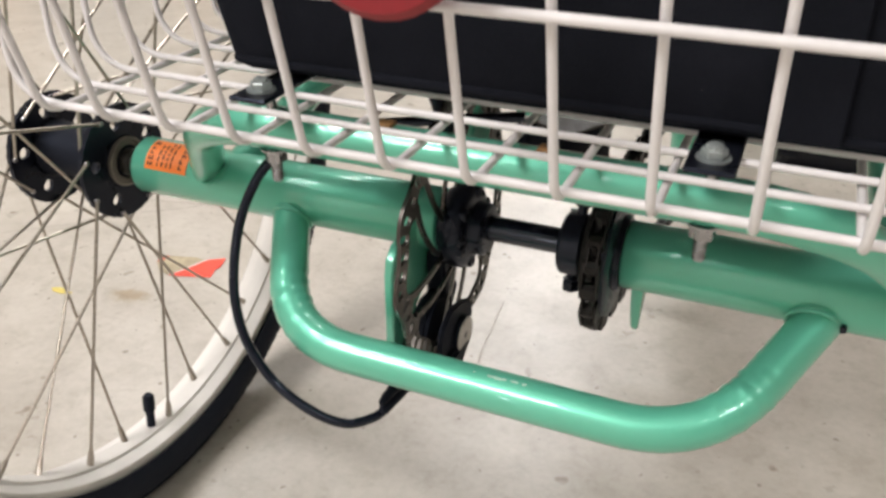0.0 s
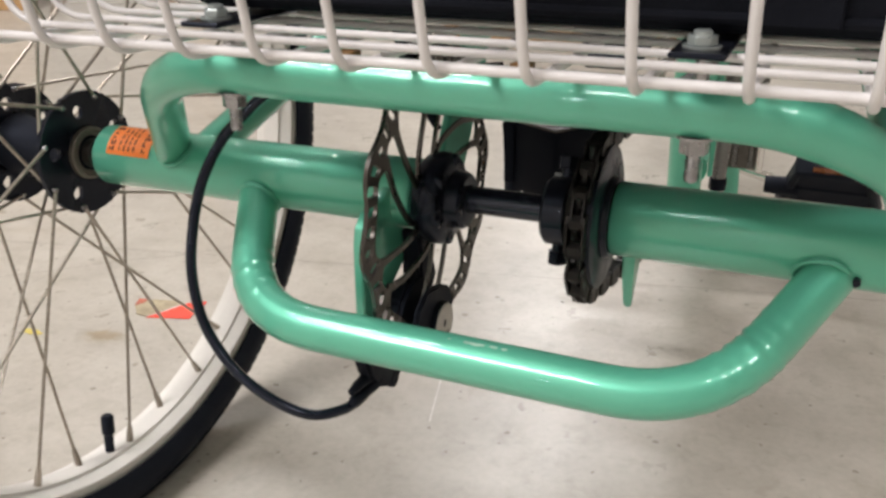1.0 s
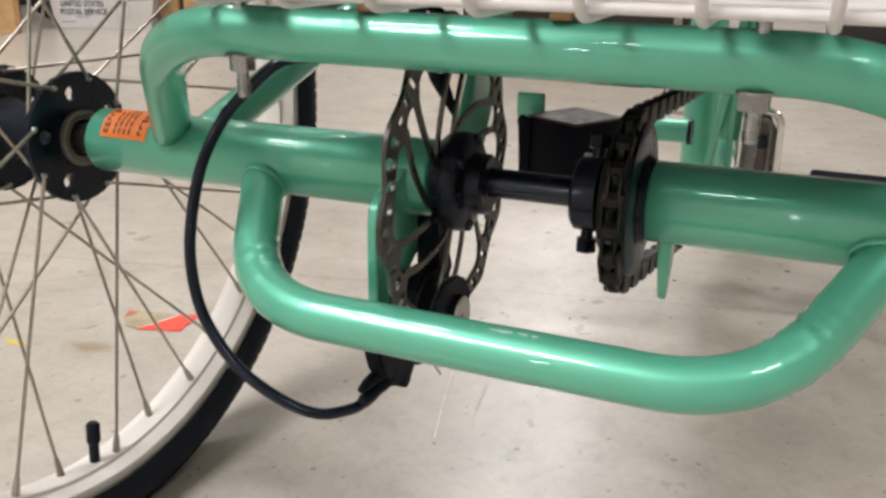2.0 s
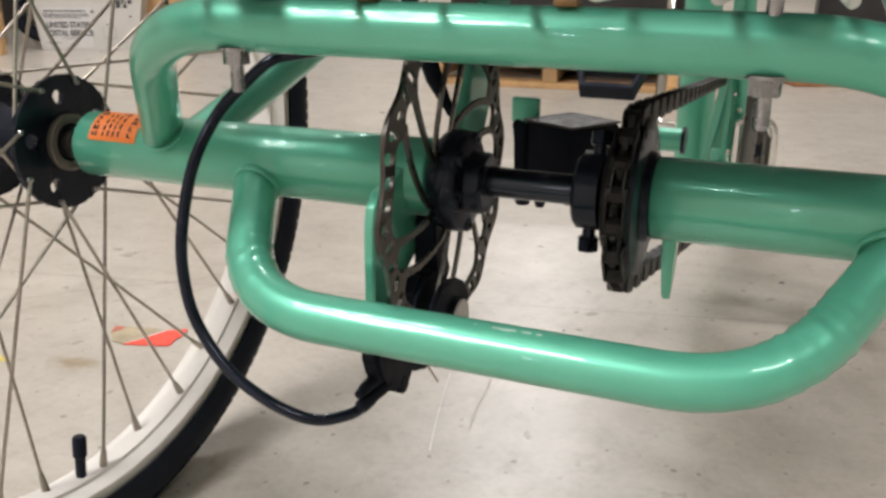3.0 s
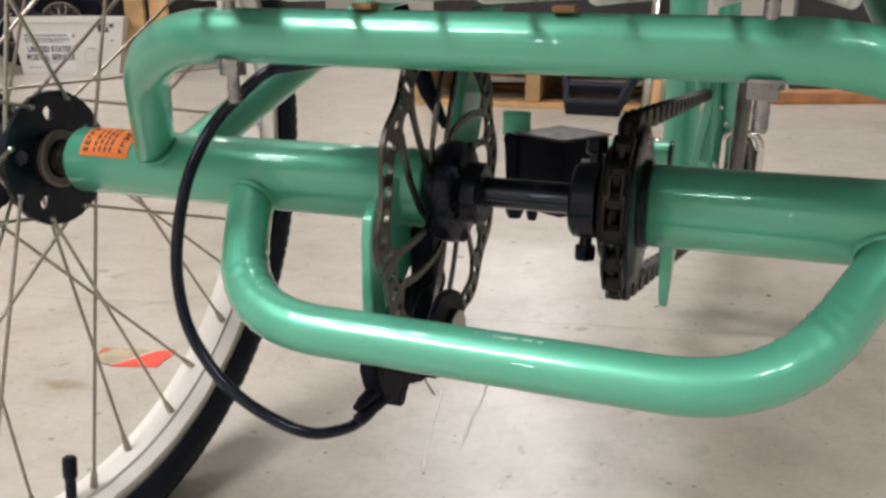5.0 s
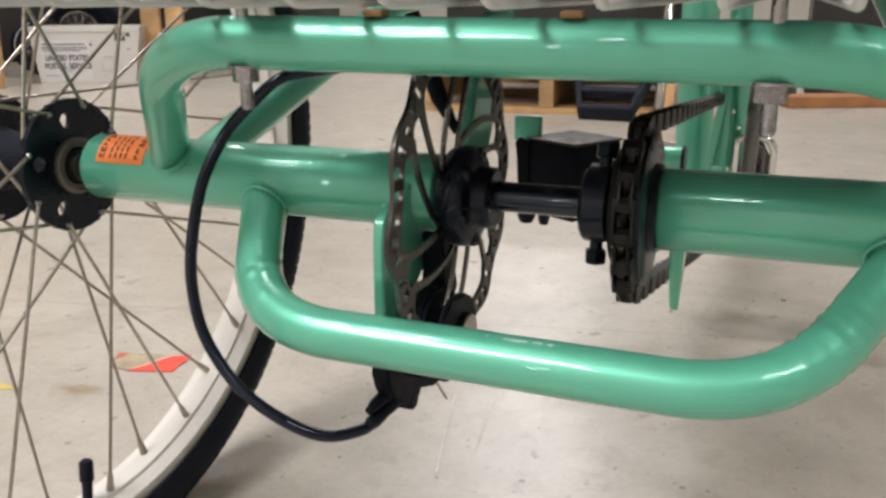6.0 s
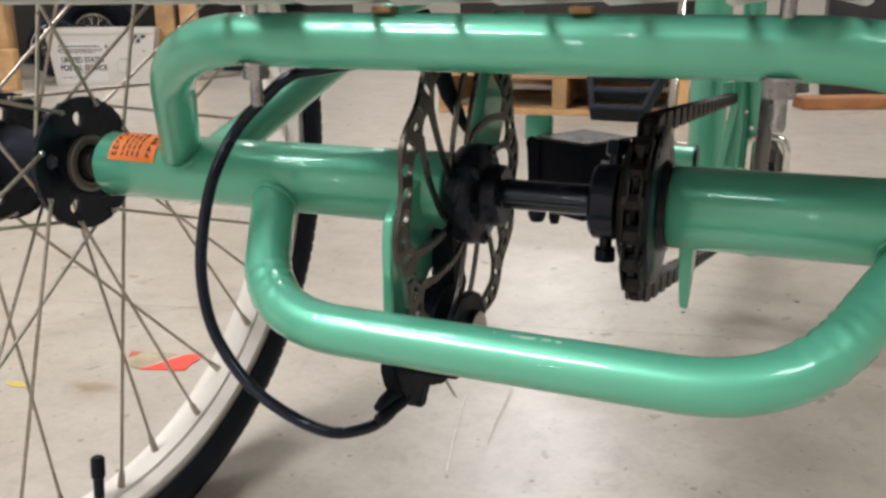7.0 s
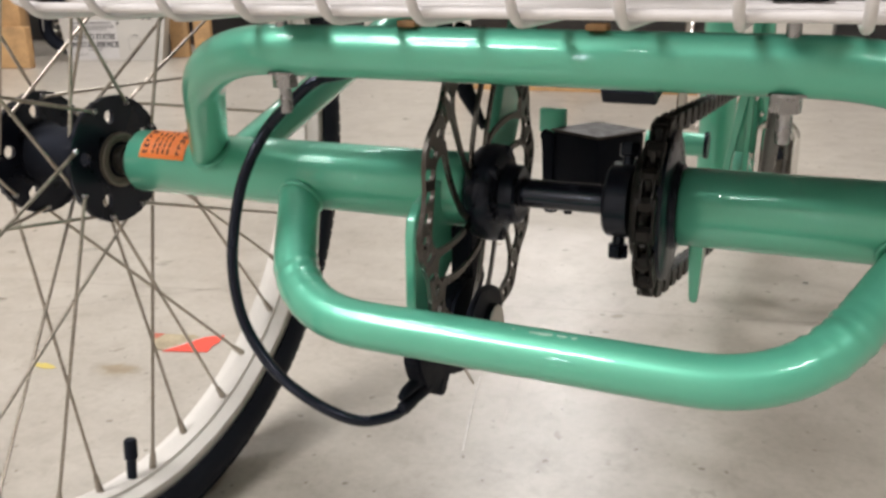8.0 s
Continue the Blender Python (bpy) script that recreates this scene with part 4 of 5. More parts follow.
# black lever and its thin rod behind the rotor
bm = bmesh.new()
sweep(bm, [(-0.037, 0.045, 0.330), (-0.031, 0.045, 0.312), (-0.022, 0.045, 0.288), (-0.012, 0.045, 0.270)], [0.0040, 0.0052, 0.0046, 0.0020], 12)
part("lever", bm, M_BLACK_MATT, trike, "black lever behind the rotor")
bm = bmesh.new()
sweep(bm, [(-0.030, 0.050, 0.324), (0.012, 0.050, 0.304)], 0.0026, 10)
part("rod", bm, M_BLACK, trike)
# black box between axle and seat tube, with its tab
bm = bmesh.new()
BOXM = Matrix.Translation((-0.0080, 0.1630, 0)) @ Matrix.Rotation(radians(-30), 4, "Z")
block(bm, (0.0, 0.0, 0.2010), (0.0426, 0.0440, 0.2492), 0.0025, BOXM)
gear_box = part("controller_box", bm, M_BOX, trike, "black plastic box behind the axle")
bm = bmesh.new()
block(bm, (-0.0006, -0.0006, 0.2490), (0.0432, 0.0446, 0.2505), 0.0006, BOXM, 1)
part("box_lid", bm, M_LID, gear_box, "scuffed grey-brown lid")
bm = bmesh.new()
block(bm, (-0.0215, 0.180, 0.2445), (-0.0030, 0.185, 0.2610), 0.001, segs=1)
part("tab", bm, M_MINT, trike)
for lx, ly, lz, lr in ((-0.0080, 0.168, 0.1965, 0.0060), (0.0045, 0.166, 0.1965, 0.0038)):
    bm = bmesh.new()
    sweep(bm, [(lx, ly, lz + 0.010), (lx, ly, lz), (lx, ly, lz - 0.004)], [lr, lr, lr * 0.7], 12)
    part("box_foot", bm, M_BLACK_MATT, gear_box)
bm = bmesh.new()
prism(bm, [(-0.0125, 0.2060), (-0.0050, 0.2060), (-0.0050, 0.2470), (-0.0130, 0.2500), (-0.0150, 0.2460), (-0.0125, 0.2380)], "y", 0.1600, 0.1660)
bmesh.ops.bevel(bm, geom=list(bm.edges), offset=0.0008, segments=1, affect="EDGES")
part("box_bracket", bm, M_BOX, gear_box, smooth=False)
# highlight on the collar's top, modelled as a small bright block
bm = bmesh.new()
block(bm, (0.0683, 0.0000, 0.2655), (0.0726, 0.0012, 0.2672), 0.0003, segs=1)
part("collar_glint", bm, M_NUT, collar, "small bright block in place of a glint on the collar")
# slanted plate behind the rotor
bm = bmesh.new()
prism(bm, [(0.012, 0.238), (0.052, 0.238), (0.108, 0.330), (0.066, 0.330)], "x", -0.006, -0.001)
bmesh.ops.bevel(bm, geom=list(bm.edges), offset=0.0008, segments=1, affect="EDGES")
part("frame_plate", bm, M_MINT, trike)
# chrome crank and pedals
crank = group_part("crank", trike, "chrome one-piece crank")
bm = bmesh.new()
sweep(bm, even(fillet([(-0.004, 0.80, 0.34), (0.008, 0.66, 0.168), (0.085, 0.62, 0.168), (0.110, 0.60, 0.110), (0.150, 0.575, 0.108)], 0.014, 8), 0.006), 0.0058, 16)
part("crank_arm", bm, M_CHROME, crank)
# chrome hoop round a dull plate beside the seat tube
bm = bmesh.new()
sweep(bm, even(fillet([(0.1080, 0.450, 0.150), (0.1080, 0.450, 0.2150), (0.1402, 0.450, 0.2150), (0.1410, 0.450, 0.150)], [0.010, 0.024], 10), 0.004), 0.0034, 14)
hoop = part("chrome_hoop", bm, M_CHROME, trike, "bent chrome hoop")
bm = bmesh.new()
sweep(bm, even(fillet([(0.1180, 0.452, 0.152), (0.1180, 0.452, 0.2060), (0.1322, 0.452, 0.2060), (0.1328, 0.452, 0.152)], [0.006, 0.013], 8), 0.004), 0.0024, 12)
part("inner_hoop", bm, M_GREY, hoop, "dull inner hoop")
bm = bmesh.new()
prism(bm, [(0.1100, 0.150), (0.1385, 0.150), (0.1380, 0.196), (0.1300, 0.211), (0.1100, 0.211)], "y", 0.4545, 0.4580)
part("plate", bm, M_STUB, hoop, "dull dark steel plate", smooth=False)
bm = bmesh.new()
sweep(bm, [(0.1250, 0.4555, 0.1865), (0.1250, 0.4500, 0.1865), (0.1250, 0.4490, 0.1865)], [0.0062, 0.0062, 0.0050], 16)
part("bolt_head", bm, M_BLACK, hoop)


def pedal(cx, cy, cz, tilt, parent, amber, taper=0.0, sole=False):
    m = pose(cx, cy, cz, tilt, 0, 0)
    p = group_part("pedal", parent, "black platform pedal")
    pieces = [("pedal_rail", (-0.045, -0.040, -0.012), (0.045, -0.030, 0.012)), ("pedal_rail", (-0.045, 0.030, -0.012), (0.045, 0.040, 0.012)), ("pedal_side", (-0.045, -0.032, -0.010), (-0.036, 0.032, 0.010)),
              ("pedal_side", (0.036, -0.032, -0.010), (0.045, 0.032, 0.010)), ("pedal_barrel", (-0.040, -0.006, -0.008), (0.040, 0.006, 0.008))]
    if sole:
        pieces.append(("pedal_sole", (-0.042, -0.034, -0.006), (0.042, 0.034, 0.004)))
    for name, lo, hi in pieces:
        bm = bmesh.new()
        block(bm, lo, hi, 0.002, None, 1)
        for v in bm.verts:
            v.co.x *= 1.0 + taper * v.co.y / 0.04
        bmesh.ops.transform(bm, matrix=m, verts=bm.verts)
        part(name, bm, M_BLACK_MATT, p, smooth=False)
    if amber:
        bm = bmesh.new()
        block(bm, (-0.020, -0.0420, -0.0085), (0.036, -0.0400, -0.0030), 0.0005, m, 1)
        part("pedal_reflector", bm, M_AMBER, p, "amber reflector", smooth=False)
    return p


pedal(-0.071, 0.78, 0.213, 40, trike, False, 0.22)
right_pedal = pedal(0.209, 0.562, 0.1085, -48, trike, True, 0.20, True)
bm = bmesh.new()
sweep(bm, [(0.144, 0.560, 0.106), (0.178, 0.561, 0.106)], [0.0090, 0.0105], 12)
part("pedal_spindle", bm, M_BLACK_MATT, right_pedal)
# grey bent bar ahead of the axle
bm = bmesh.new()
sweep(bm, fillet([(0.1268, 0.200, 0.2065), (0.1295, 0.200, 0.2936), (0.1453, 0.200, 0.2940), (0.1470, 0.200, 0.2800)], 0.008, 6), 0.0047, 16)
bent_bar = part("bent_bar", bm, M_GREY, trike, "grey bent steel bar")
bm = bmesh.new()
sweep(bm, [(0.1268, 0.200, 0.2060), (0.1268, 0.200, 0.2065), (0.1270, 0.200, 0.2140), (0.1270, 0.200, 0.2145)], [0.0050, 0.0058, 0.0058, 0.0050], 16)
part("sleeve", bm, M_BLACK_MATT, bent_bar, "black rubber sleeve")

# ---- black cargo bag in the basket ----
bag = thing("cargo_bag", (0.08, 0.05, 0.348), "black fabric cargo bag standing in the wire basket", "bag")
GX0, GX1, GY0, GY1, GZ0, GZ1 = -0.072, 0.234, -0.083, 0.25, 0.3473, 0.56
bm = bmesh.new()
block(bm, (GX0, GY0, GZ0), (GX1, GY1, GZ1), 0.008, segs=3)
bmesh.ops.subdivide_edges(bm, edges=[e for e in bm.edges if e.calc_length() > 0.08], cuts=10, use_grid_fill=True)
for v in bm.verts:
    w = noise.noise(v.co * 18) * 0.0035
    up = max(0.0, v.co.z - GZ0)
    if v.co.x < 0.08:
        v.co.x -= up * 0.24
    if v.co.y < 0.05:
        v.co.y -= up * 0.10
    if v.co.z > 0.36:
        v.co += Vector((w * 0.5, w, 0))
part("bag_body", bm, M_BAG, bag)
bm = bmesh.new()
zz = GZ0 + 0.006
sweep(bm, fillet([(0.08, GY0 - 0.0005, zz), (GX1, GY0 - 0.0005, zz), (GX1, GY1, zz), (GX0, GY1, zz), (GX0, GY0 - 0.0005, zz), (0.08, GY0 - 0.0005, zz)], 0.01, 4)[:-1], 0.0022, 8, closed=True)
part("piping", bm, M_BAG, bag, "black piping along the bottom edge")
bm = bmesh.new()
block(bm, (0.158, GY0 - 0.0040, GZ0 + 0.004), (0.183, GY0 - 0.0010, GZ1 - 0.01), 0.0008, segs=1)
for v in bm.verts:
    v.co.y -= max(0.0, v.co.z - GZ0) * 0.10
part("webbing_strap", bm, M_BAG, bag, "flat black webbing strap", smooth=False)

# ---- things on the floor and behind ----
bm = bmesh.new()
prism(bm, [(-0.404, 0.214), (-0.362, 0.228), (-0.366, 0.241), (-0.365, 0.250), (-0.370, 0.267), (-0.386, 0.256), (-0.391, 0.243), (-0.396, 0.229)], "z", 0.0004, 0.0012)
card = solo("paper_scrap", bm, M_REDCARD, "torn red and brown printed paper scrap on the concrete floor", "paper", smooth=False)
for name, outline, material, text in (("printed_side", [(-0.418, 0.216), (-0.4055, 0.2155), (-0.3985, 0.2295), (-0.3945, 0.2430), (-0.389, 0.2545), (-0.400, 0.257), (-0.429, 0.2485), (-0.4285, 0.238), (-0.433, 0.231)], M_CARDBACK, "brown printed half"),
                                      ("torn_edge", [(-0.4050, 0.2152), (-0.4043, 0.2145), (-0.3962, 0.2292), (-0.3912, 0.2434), (-0.3862, 0.2562), (-0.3888, 0.2548), (-0.3940, 0.2435), (-0.3980, 0.2298)], M_TOTE, "white torn edge"),
                                      ("red_corner", [(-0.4335, 0.2315), (-0.4290, 0.2380), (-0.4295, 0.2483), (-0.440, 0.246)], M_FADED, "faded red corner")):
    bm = bmesh.new()
    prism(bm, outline, "z", 0.0004, 0.0011)
    place(name, mesh_of(name, bm, material, False), card, None, text)


# saw-cut joint, a crack and scratches in the concrete
def floor_line(name, points, width, material, label):
    bm = bmesh.new()
    pts = spline(points, 6)
    rows = []
    for k, p in enumerate(pts):
        d = (pts[min(k + 1, len(pts) - 1)] - pts[max(k - 1, 0)]).normalized()
        o = Vector((-d.y, d.x, 0)) * width * 0.5 * (0.6 + 0.4 * math.sin(k * 1.7) ** 2)
        rows.append([bm.verts.new(p + o), bm.verts.new(p - o)])
    for a, b in zip(rows, rows[1:]):
        bm.faces.new((a[0], a[1], b[1], b[0]))
    bmesh.ops.recalc_face_normals(bm, faces=bm.faces)
    if sum(f.normal.z for f in bm.faces) < 0:
        bmesh.ops.reverse_faces(bm, faces=bm.faces)
    for f in bm.faces:
        f.smooth = False
    return tagged(place(name, mesh_of(name, bm, material, False), None), label, "floor mark", kind="structure")


floor_line("floor_joint", [(-1.6, 0.108, 0.0006), (-0.8, 0.293, 0.0006), (0.0, 0.478, 0.0006), (0.8, 0.663, 0.0006), (2.0, 0.94, 0.0006)], 0.0014, M_JOINT, "thin saw-cut joint in the concrete floor")
floor_line("floor_crack", [(-0.66, 0.20, 0.0007), (-0.598, 0.253, 0.0007), (-0.573, 0.275, 0.0007), (-0.534, 0.317, 0.0007), (-0.488, 0.352, 0.0007), (-0.44, 0.40, 0.0007)], 0.0012, M_JOINT, "hairline crack in the concrete floor")
floor_line("floor_scratch", [(-0.067, 0.152, 0.0007), (-0.084, 0.215, 0.0007), (-0.099, 0.277, 0.0007)], 0.0016, M_CHALK, "pale chalky scratch on the concrete floor")
floor_line("floor_crack", [(-0.065, 0.303, 0.0007), (-0.061, 0.270, 0.0007), (-0.0595, 0.262, 0.0007)], 0.0012, M_CRACK, "short hairline crack in the concrete floor")
floor_line("floor_crack", [(-0.0585, 0.248, 0.0007), (-0.0575, 0.234, 0.0007), (-0.051, 0.194, 0.0007)], 0.0013, M_CRACK, "short hairline crack in the concrete floor")


def floor_blot(name, x, y, rx, ry, material, label, seed):
    r = random.Random(seed)
    bm = bmesh.new()
    out = []
    for k in range(28):
        a = 2 * math.pi * k / 28
        f = 1 + 0.35 * noise.noise(Vector((math.cos(a) * 1.7 + seed, math.sin(a) * 1.7, seed)))
        out.append((x + rx * f * math.cos(a), y + ry * f * math.sin(a)))
    prism(bm, out, "z", 0.0002, 0.0006)
    return tagged(place(name, mesh_of(name, bm, material, False), None), label, "floor mark", kind="structure")


floor_blot("paint_spot", -0.486, 0.147, 0.013, 0.0045, M_YELLOW, "small yellow paint spot on the concrete floor", 2)
for k, (x, y, r) in enumerate(((-0.135, 0.247, 0.0016), (-0.146, 0.219, 0.0022), (0.166, 0.643, 0.003), (0.212, 0.505, 0.0022), (-0.03, 0.41, 0.0016), (0.05, 0.56, 0.002))):
    floor_blot("grit", x, y, r, r * 0.6, M_RUBBER, "small dark speck of grit on the concrete floor", 10 + k)


def pallet(x0, y0, w, d, material, label, tiers=1, turn=0.0):
    t = thing("pallet", (x0, y0, 0), label, "pallet", "wooden pallets")
    m = Matrix.Translation((x0, y0, 0)) @ Matrix.Rotation(radians(turn), 4, "Z")
    for k in range(tiers):
        z = 0.128 * k
        for s in (0.0, 0.5, 1.0):
            bm = bmesh.new()
            block(bm, ((w - 0.042) * s, 0.0, z + 0.018), ((w - 0.042) * s + 0.042, d, z + 0.106), 0.002, m, 1)
            part("stringer", bm, material, t, smooth=False)
        nb = 7
        for k2 in range(nb):
            y = (d - 0.095) * k2 / (nb - 1)
            bm = bmesh.new()
            block(bm, (0.0, y, z + 0.107), (w, y + 0.095, z + 0.125), 0.0015, m, 1)
            part("deck_board", bm, material, t, smooth=False)
            if k2 % 3 == 0:
                bm = bmesh.new()
                block(bm, (0.0, y, z), (w, y + 0.095, z + 0.017), 0.0015, m, 1)
                part("deck_board", bm, material, t, smooth=False)
    return t


pallet(-0.86, 2.06, 0.72, 1.0, M_PINE, "pale pine pallet stacked with dark goods", 1, 8)
bm = bmesh.new()
block(bm, (0.0, 0.0, 0.0), (1.5, 0.09, 0.036), 0.003, pose(0.158, 2.485, 0, 0, 0, 24.8), 1)
solo("timber_beam", bm, M_REDWOOD, "dark brown timber beam lying on the concrete floor", "beam", smooth=False)


def carton(lo, hi, material, label, name="carton"):
    bm = bmesh.new()
    block(bm, lo, hi, 0.006)
    t = solo(name, bm, material, label, "box", "stored cartons", angle=30)
    return t


floor_line("strapping_strand", [(0.245, 2.42, 0.0010), (0.270, 2.43, 0.0012), (0.300, 2.47, 0.0012), (0.335, 2.53, 0.0010)], 0.005, M_BLACK_MATT, "thin dark strand of strapping on the concrete floor")
carton((-0.84, 2.18, 0.1265), (-0.17, 2.95, 0.72), M_DARKGOODS, "dark film-wrapped goods on a pine pallet")
carton((0.20, 2.95, 0.0), (1.7, 3.9, 0.8), M_DARKGOODS, "dark film-wrapped goods behind a timber beam")


M_DARKINK = mat("dark_print", (0.05, 0.05, 0.055), rough=0.6, var=0.2)
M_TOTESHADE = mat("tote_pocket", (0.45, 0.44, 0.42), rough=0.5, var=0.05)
M_TOTELABEL = mat("tote_label", (0.60, 0.585, 0.585), rough=0.5, var=0.05, scale=20)


# mail tote with printing
def tote(x, y, turn):
    m = Matrix.Translation((x, y, 0)) @ Matrix.Rotation(radians(turn), 4, "Z")
    t = thing("mail_tote", (x, y, 0), "white corrugated plastic mail tote with black printing", "tote")
    w, d, h, s, e = 0.362, 0.20, 0.214, 0.027, 0.005
    low = [(0, 0), (w, 0), (w, d), (0, d)]
    top = [(-s, -0.004), (w + s * 1.3, -0.004), (w + s * 1.3, d + s), (-s, d + s)]
    inward = [(1, 1), (-1, 1), (-1, -1), (1, -1)]
    bm = bmesh.new()
    rows = [[bm.verts.new(m @ Vector((*p, 0))) for p in low], [bm.verts.new(m @ Vector((*p, h))) for p in top],
            [bm.verts.new(m @ Vector((p[0] + a * e, p[1] + b * e, h))) for p, (a, b) in zip(top, inward)], [bm.verts.new(m @ Vector((p[0] + a * e, p[1] + b * e, 0.006))) for p, (a, b) in zip(low, inward)]]
    bm.faces.new(rows[0][::-1])
    bm.faces.new(rows[3])
    for a, b in zip(rows, rows[1:]):
        for i in range(4):
            j = (i + 1) % 4
            bm.faces.new((a[i], a[j], b[j], b[i]))
    part("tote_body", bm, M_TOTE, t, smooth=False)
    # folded rim along the front's top
    bm = bmesh.new()
    block(bm, (-s + 0.004, -0.0075, h - 0.020), (w + s * 1.2, -0.0035, h + 0.002), 0.0015, m, 1)
    part("tote_rim", bm, M_TOTE, t, smooth=False)

    def front(u, z, out):
        return m @ Vector((u, -0.004 * z / h - out, z))

    def patch(name, outline, material, out, text=""):
        """A thin printed or glued shape on the front."""
        bm = bmesh.new()
        a = [bm.verts.new(front(u, z, out - 0.0007)) for u, z in outline]
        b = [bm.verts.new(front(u, z, out)) for u, z in outline]
        bm.faces.new(a[::-1])
        bm.faces.new(b)
        for i in range(len(a)):
            j = (i + 1) % len(a)
            bm.faces.new((a[i], a[j], b[j], b[i]))
        part(name, bm, material, t, text, smooth=False)

    def bar(u0, z0, u1, z1, material, name="print_bar", out=0.0026):
        patch(name, [(u0, z0), (u1, z0), (u1, z1), (u0, z1)], material, out)

    patch("label", [(0.016, 0.006), (0.198, 0.010), (0.197, 0.163), (0.014, 0.160)], M_TOTELABEL, 0.0012, "white printed paper label")
    for k, (z, u0, u1, thick) in enumerate(((0.1455, 0.020, 0.178, 0.0050), (0.1345, 0.018, 0.188, 0.0028), (0.1285, 0.018, 0.188, 0.0028), (0.1215, 0.024, 0.160, 0.0028), (0.0440, 0.080, 0.132, 0.0028), (0.0260, 0.022, 0.075, 0.0024))):
        u = u0
        while u < u1:
            step = min(u1 - u, 0.010 + 0.016 * ((k * 7 + int(u * 400)) % 5) / 5)
            bar(u, z, u + step, z + thick, M_DARKINK)
            u += step + 0.004
    for name, outline in (("triangle_mark", [(0.196, 0.1420), (0.210, 0.1420), (0.203, 0.1540)]), ("arrow_mark", [(0.296, 0.160), (0.312, 0.160), (0.312, 0.190), (0.296, 0.190)]), ("arrow_mark", [(0.316, 0.168), (0.330, 0.190), (0.316, 0.190)]),
                          ("arrow_mark", [(0.318, 0.160), (0.338, 0.160), (0.334, 0.184)]), ("arrow_mark", [(0.342, 0.176), (0.356, 0.176), (0.356, 0.190), (0.338, 0.190)]), ("print_bar", [(0.340, 0.126), (0.352, 0.126), (0.352, 0.130), (0.340, 0.130)])):
        patch(name, outline, M_DARKINK, 0.0014)
    bar(0.250, 0.0965, 0.282, 0.0990, M_DARKINK, out=0.0014)
    patch("label_pocket", [(0.238, 0.042), (0.288, 0.042), (0.288, 0.090), (0.238, 0.090)], M_TOTESHADE, 0.0016, "shallow grey label pocket")
    bar(0.242, 0.047, 0.284, 0.087, M_TOTE, "pocket_card", 0.0026)
    for text, z, u0, u1 in (("UNITED STATES", 0.0855, 0.027, 0.189), ("POSTAL SERVICE", 0.0545, 0.021, 0.199)):
        cu = bpy.data.curves.new("printing", "FONT")
        cu.body, cu.size, cu.extrude, cu.offset = text, 0.0300, 0.0004, 0.0009
        ob = new("printing", cu)
        bpy.context.view_layer.update()
        wide = (u1 - u0) / ob.dimensions.x
        ob.parent = t
        ob.matrix_parent_inverse = world_of(t).inverted()
        ob.matrix_basis = m @ Matrix.Translation((u0, -0.004 * z / h - 0.0022, z)) @ pose(0, 0, 0, 90, 0, 0) @ Matrix.Diagonal((wide, 1, 1, 1))
        cu.materials.append(M_DARKINK)


tote(-2.5995, 2.3053, 27.5)



# timber posts beside the tote
def post(x, y, w, d, h, turn=0.0, ahead=0.0):
    m = Matrix.Translation((x, y, 0)) @ Matrix.Rotation(radians(turn), 4, "Z")
    bm = bmesh.new()
    block(bm, (-w / 2, -d / 2 - ahead, 0), (w / 2, d / 2 - ahead, h), 0.003, m, 1)
    solo("timber_post", bm, M_PINE, "upright pale timber post of a crate", "post", "timber posts", smooth=False)


post(-2.662, 2.095, 0.120, 0.045, 1.2, 20)
post(-2.655, 2.100, 0.170, 0.040, 0.15, 20, 0.045)
post(-2.285, 2.605, 0.075, 0.045, 1.2, 27)
post(-2.215, 2.665, 0.070, 0.045, 1.2, 27)


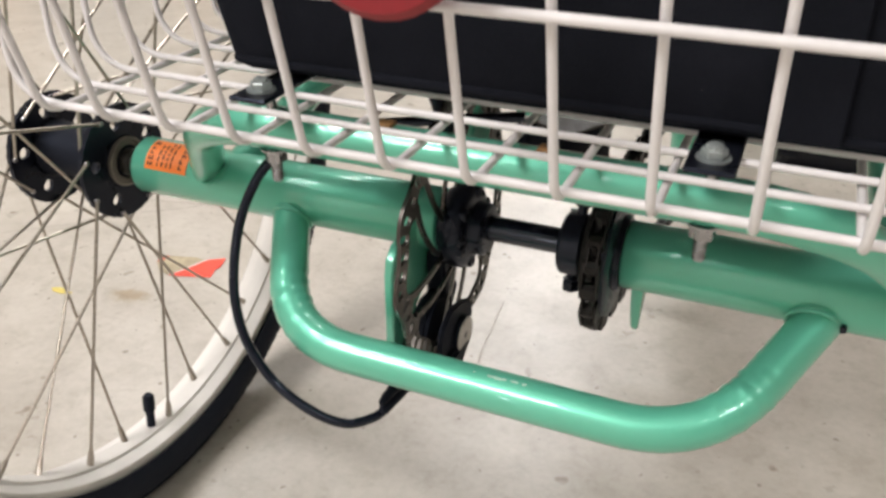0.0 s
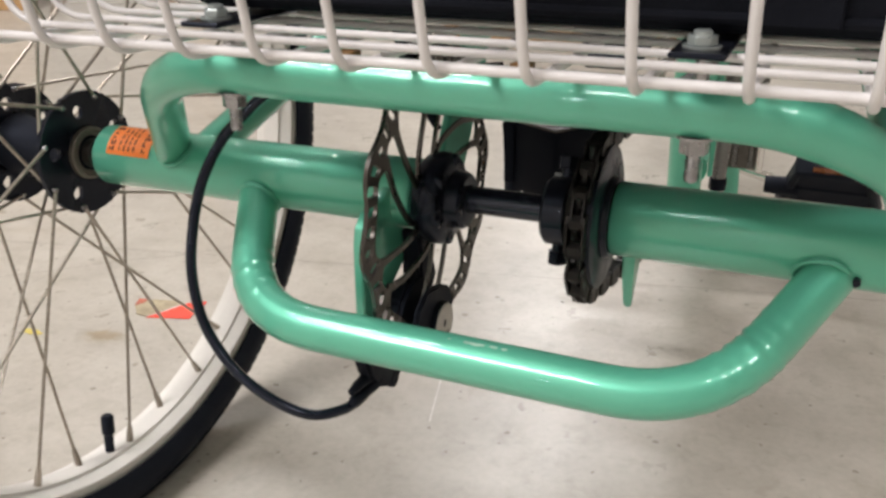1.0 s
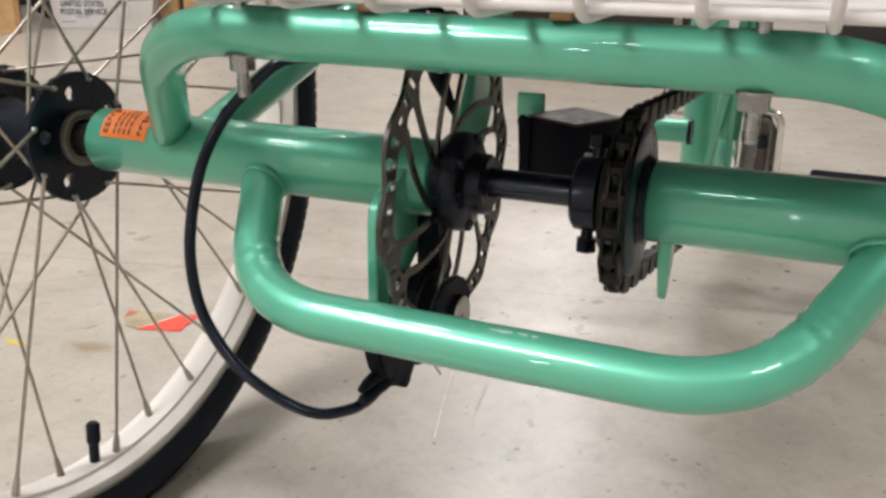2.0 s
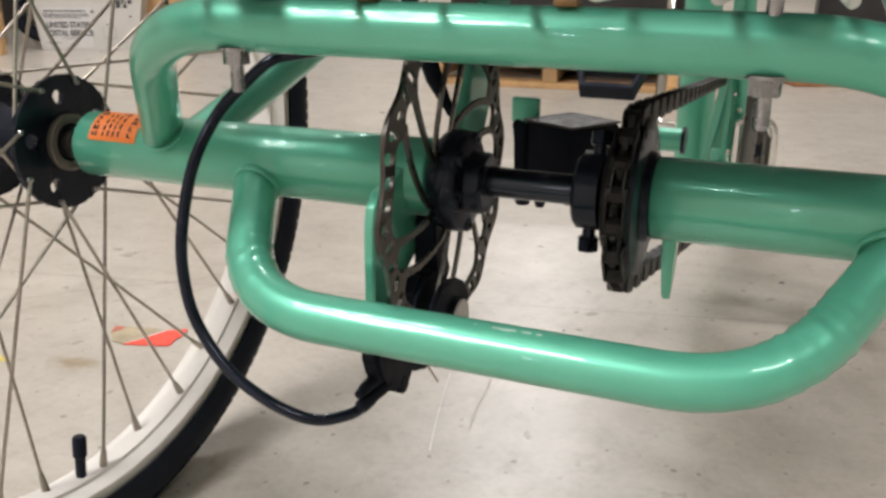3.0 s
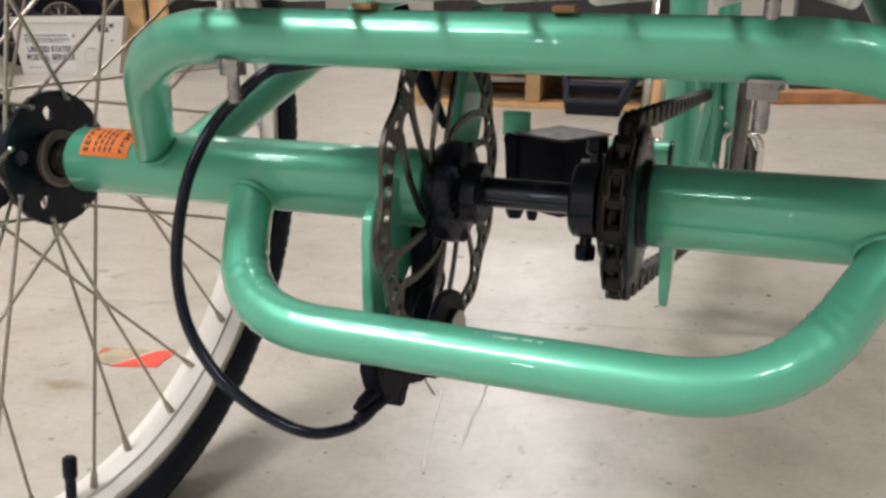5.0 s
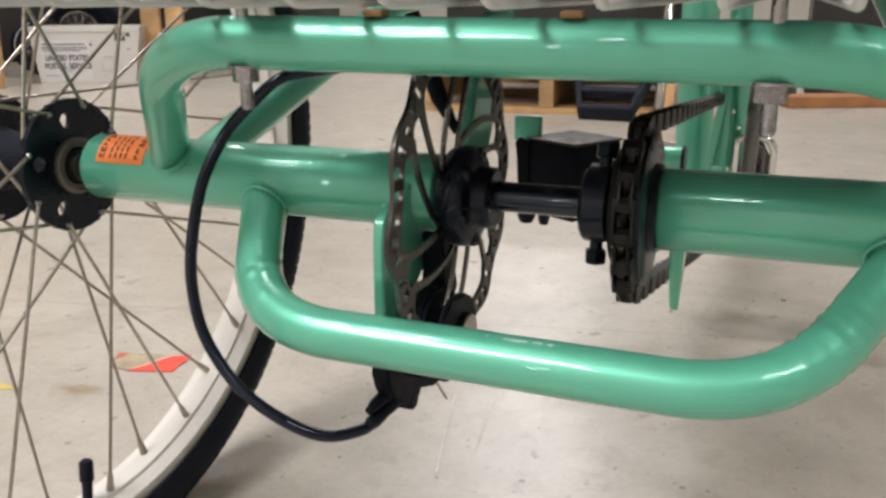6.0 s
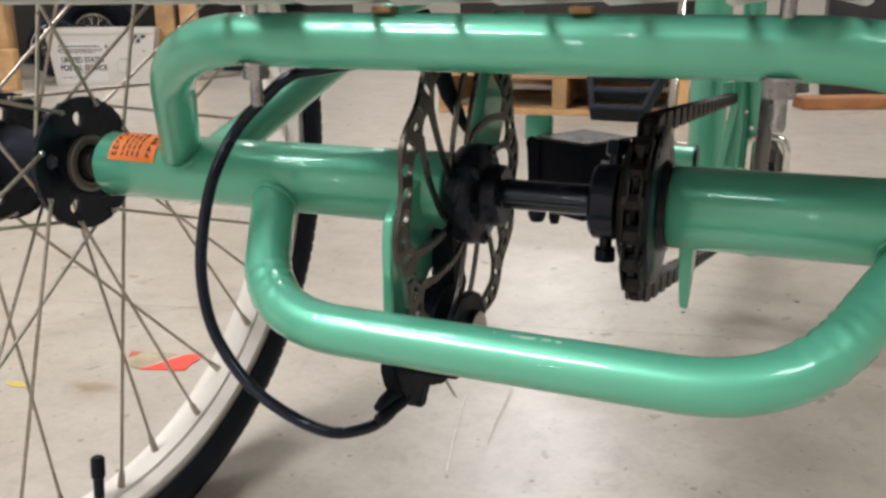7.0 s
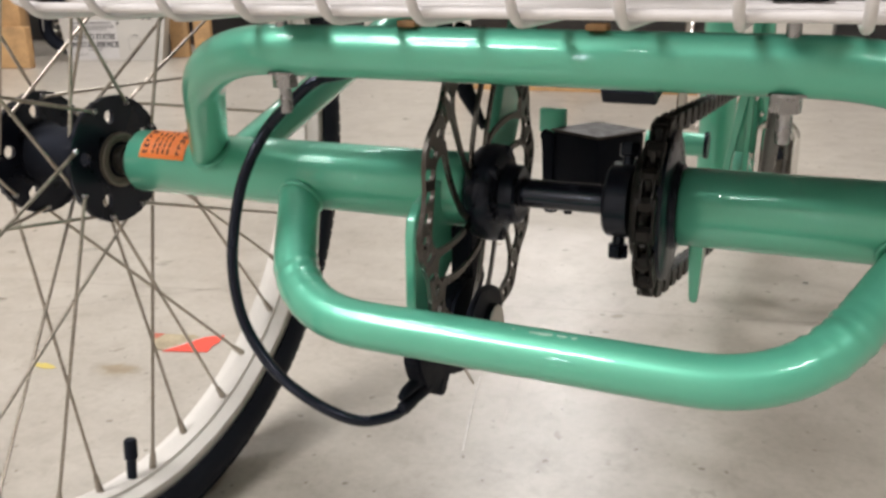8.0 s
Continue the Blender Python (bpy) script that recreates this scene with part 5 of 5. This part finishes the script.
# small wheels of other cycles behind the tote
def spare_wheel(x, y, r, thick, turn, ring, label):
    t = thing("cycle_wheel", (x, y, 0), label, "wheel", "wheels behind the tote")
    m = Matrix.Translation((x, y, 0)) @ Matrix.Rotation(radians(turn), 4, "Z")

    def circle(rr, n=56, a0=0.0, a1=2 * math.pi, out=0.0):
        return [m @ Vector((out, rr * math.cos(a0 + (a1 - a0) * k / n), r + rr * math.sin(a0 + (a1 - a0) * k / n))) for k in range(n)]

    bm = bmesh.new()
    sweep(bm, circle(r - thick), thick, 12, closed=True)
    part("tyre", bm, M_RUBBER, t)
    bm = bmesh.new()
    sweep(bm, circle(r - 2 * thick - 0.004), 0.008, 10, closed=True)
    part("rim", bm, M_CHROME if ring else M_BLACK, t)
    bm = bmesh.new()
    sweep(bm, [m @ Vector((-0.035, 0, r)), m @ Vector((0.035, 0, r))], 0.022, 16)
    part("hub", bm, M_CHROME if ring else M_BLACK, t)
    for k in range(20):
        a, b = 2 * math.pi * k / 20, 2 * math.pi * k / 20 + (0.7 if k % 2 else -0.7)
        bm = bmesh.new()
        sweep(bm, [m @ Vector((0.015 * (1 if k % 4 < 2 else -1), 0.02 * math.cos(b), r + 0.02 * math.sin(b))), m @ Vector((0, (r - 2 * thick - 0.004) * math.cos(a), r + (r - 2 * thick - 0.004) * math.sin(a)))], 0.0014, 5)
        part("spoke", bm, M_SPOKE, t)
    if not ring:
        bm = bmesh.new()
        arc = circle(r - thick * 0.9, 20, radians(110), radians(195), 0.95 * thick)
        sweep(bm, arc, 0.0022, 6)
        part("sidewall_mark", bm, M_TOTE, t, "worn white lettering band on the sidewall")
    return t


spare_wheel(-2.835, 2.563, 0.122, 0.021, -46, False, "small black tyred wheel standing behind a mail tote")
spare_wheel(-2.815, 2.765, 0.181, 0.048, -46, True, "chrome rimmed cycle wheel standing behind a mail tote")
carton((-4.6, 3.1, 0.0), (-2.0, 3.7, 1.3), M_DARKGOODS, "dark wrapped goods standing on the concrete floor")
carton((-3.5, 1.95, 0.0), (-2.88, 2.4, 0.6), M_CARTON, "brown cardboard carton standing on the floor")
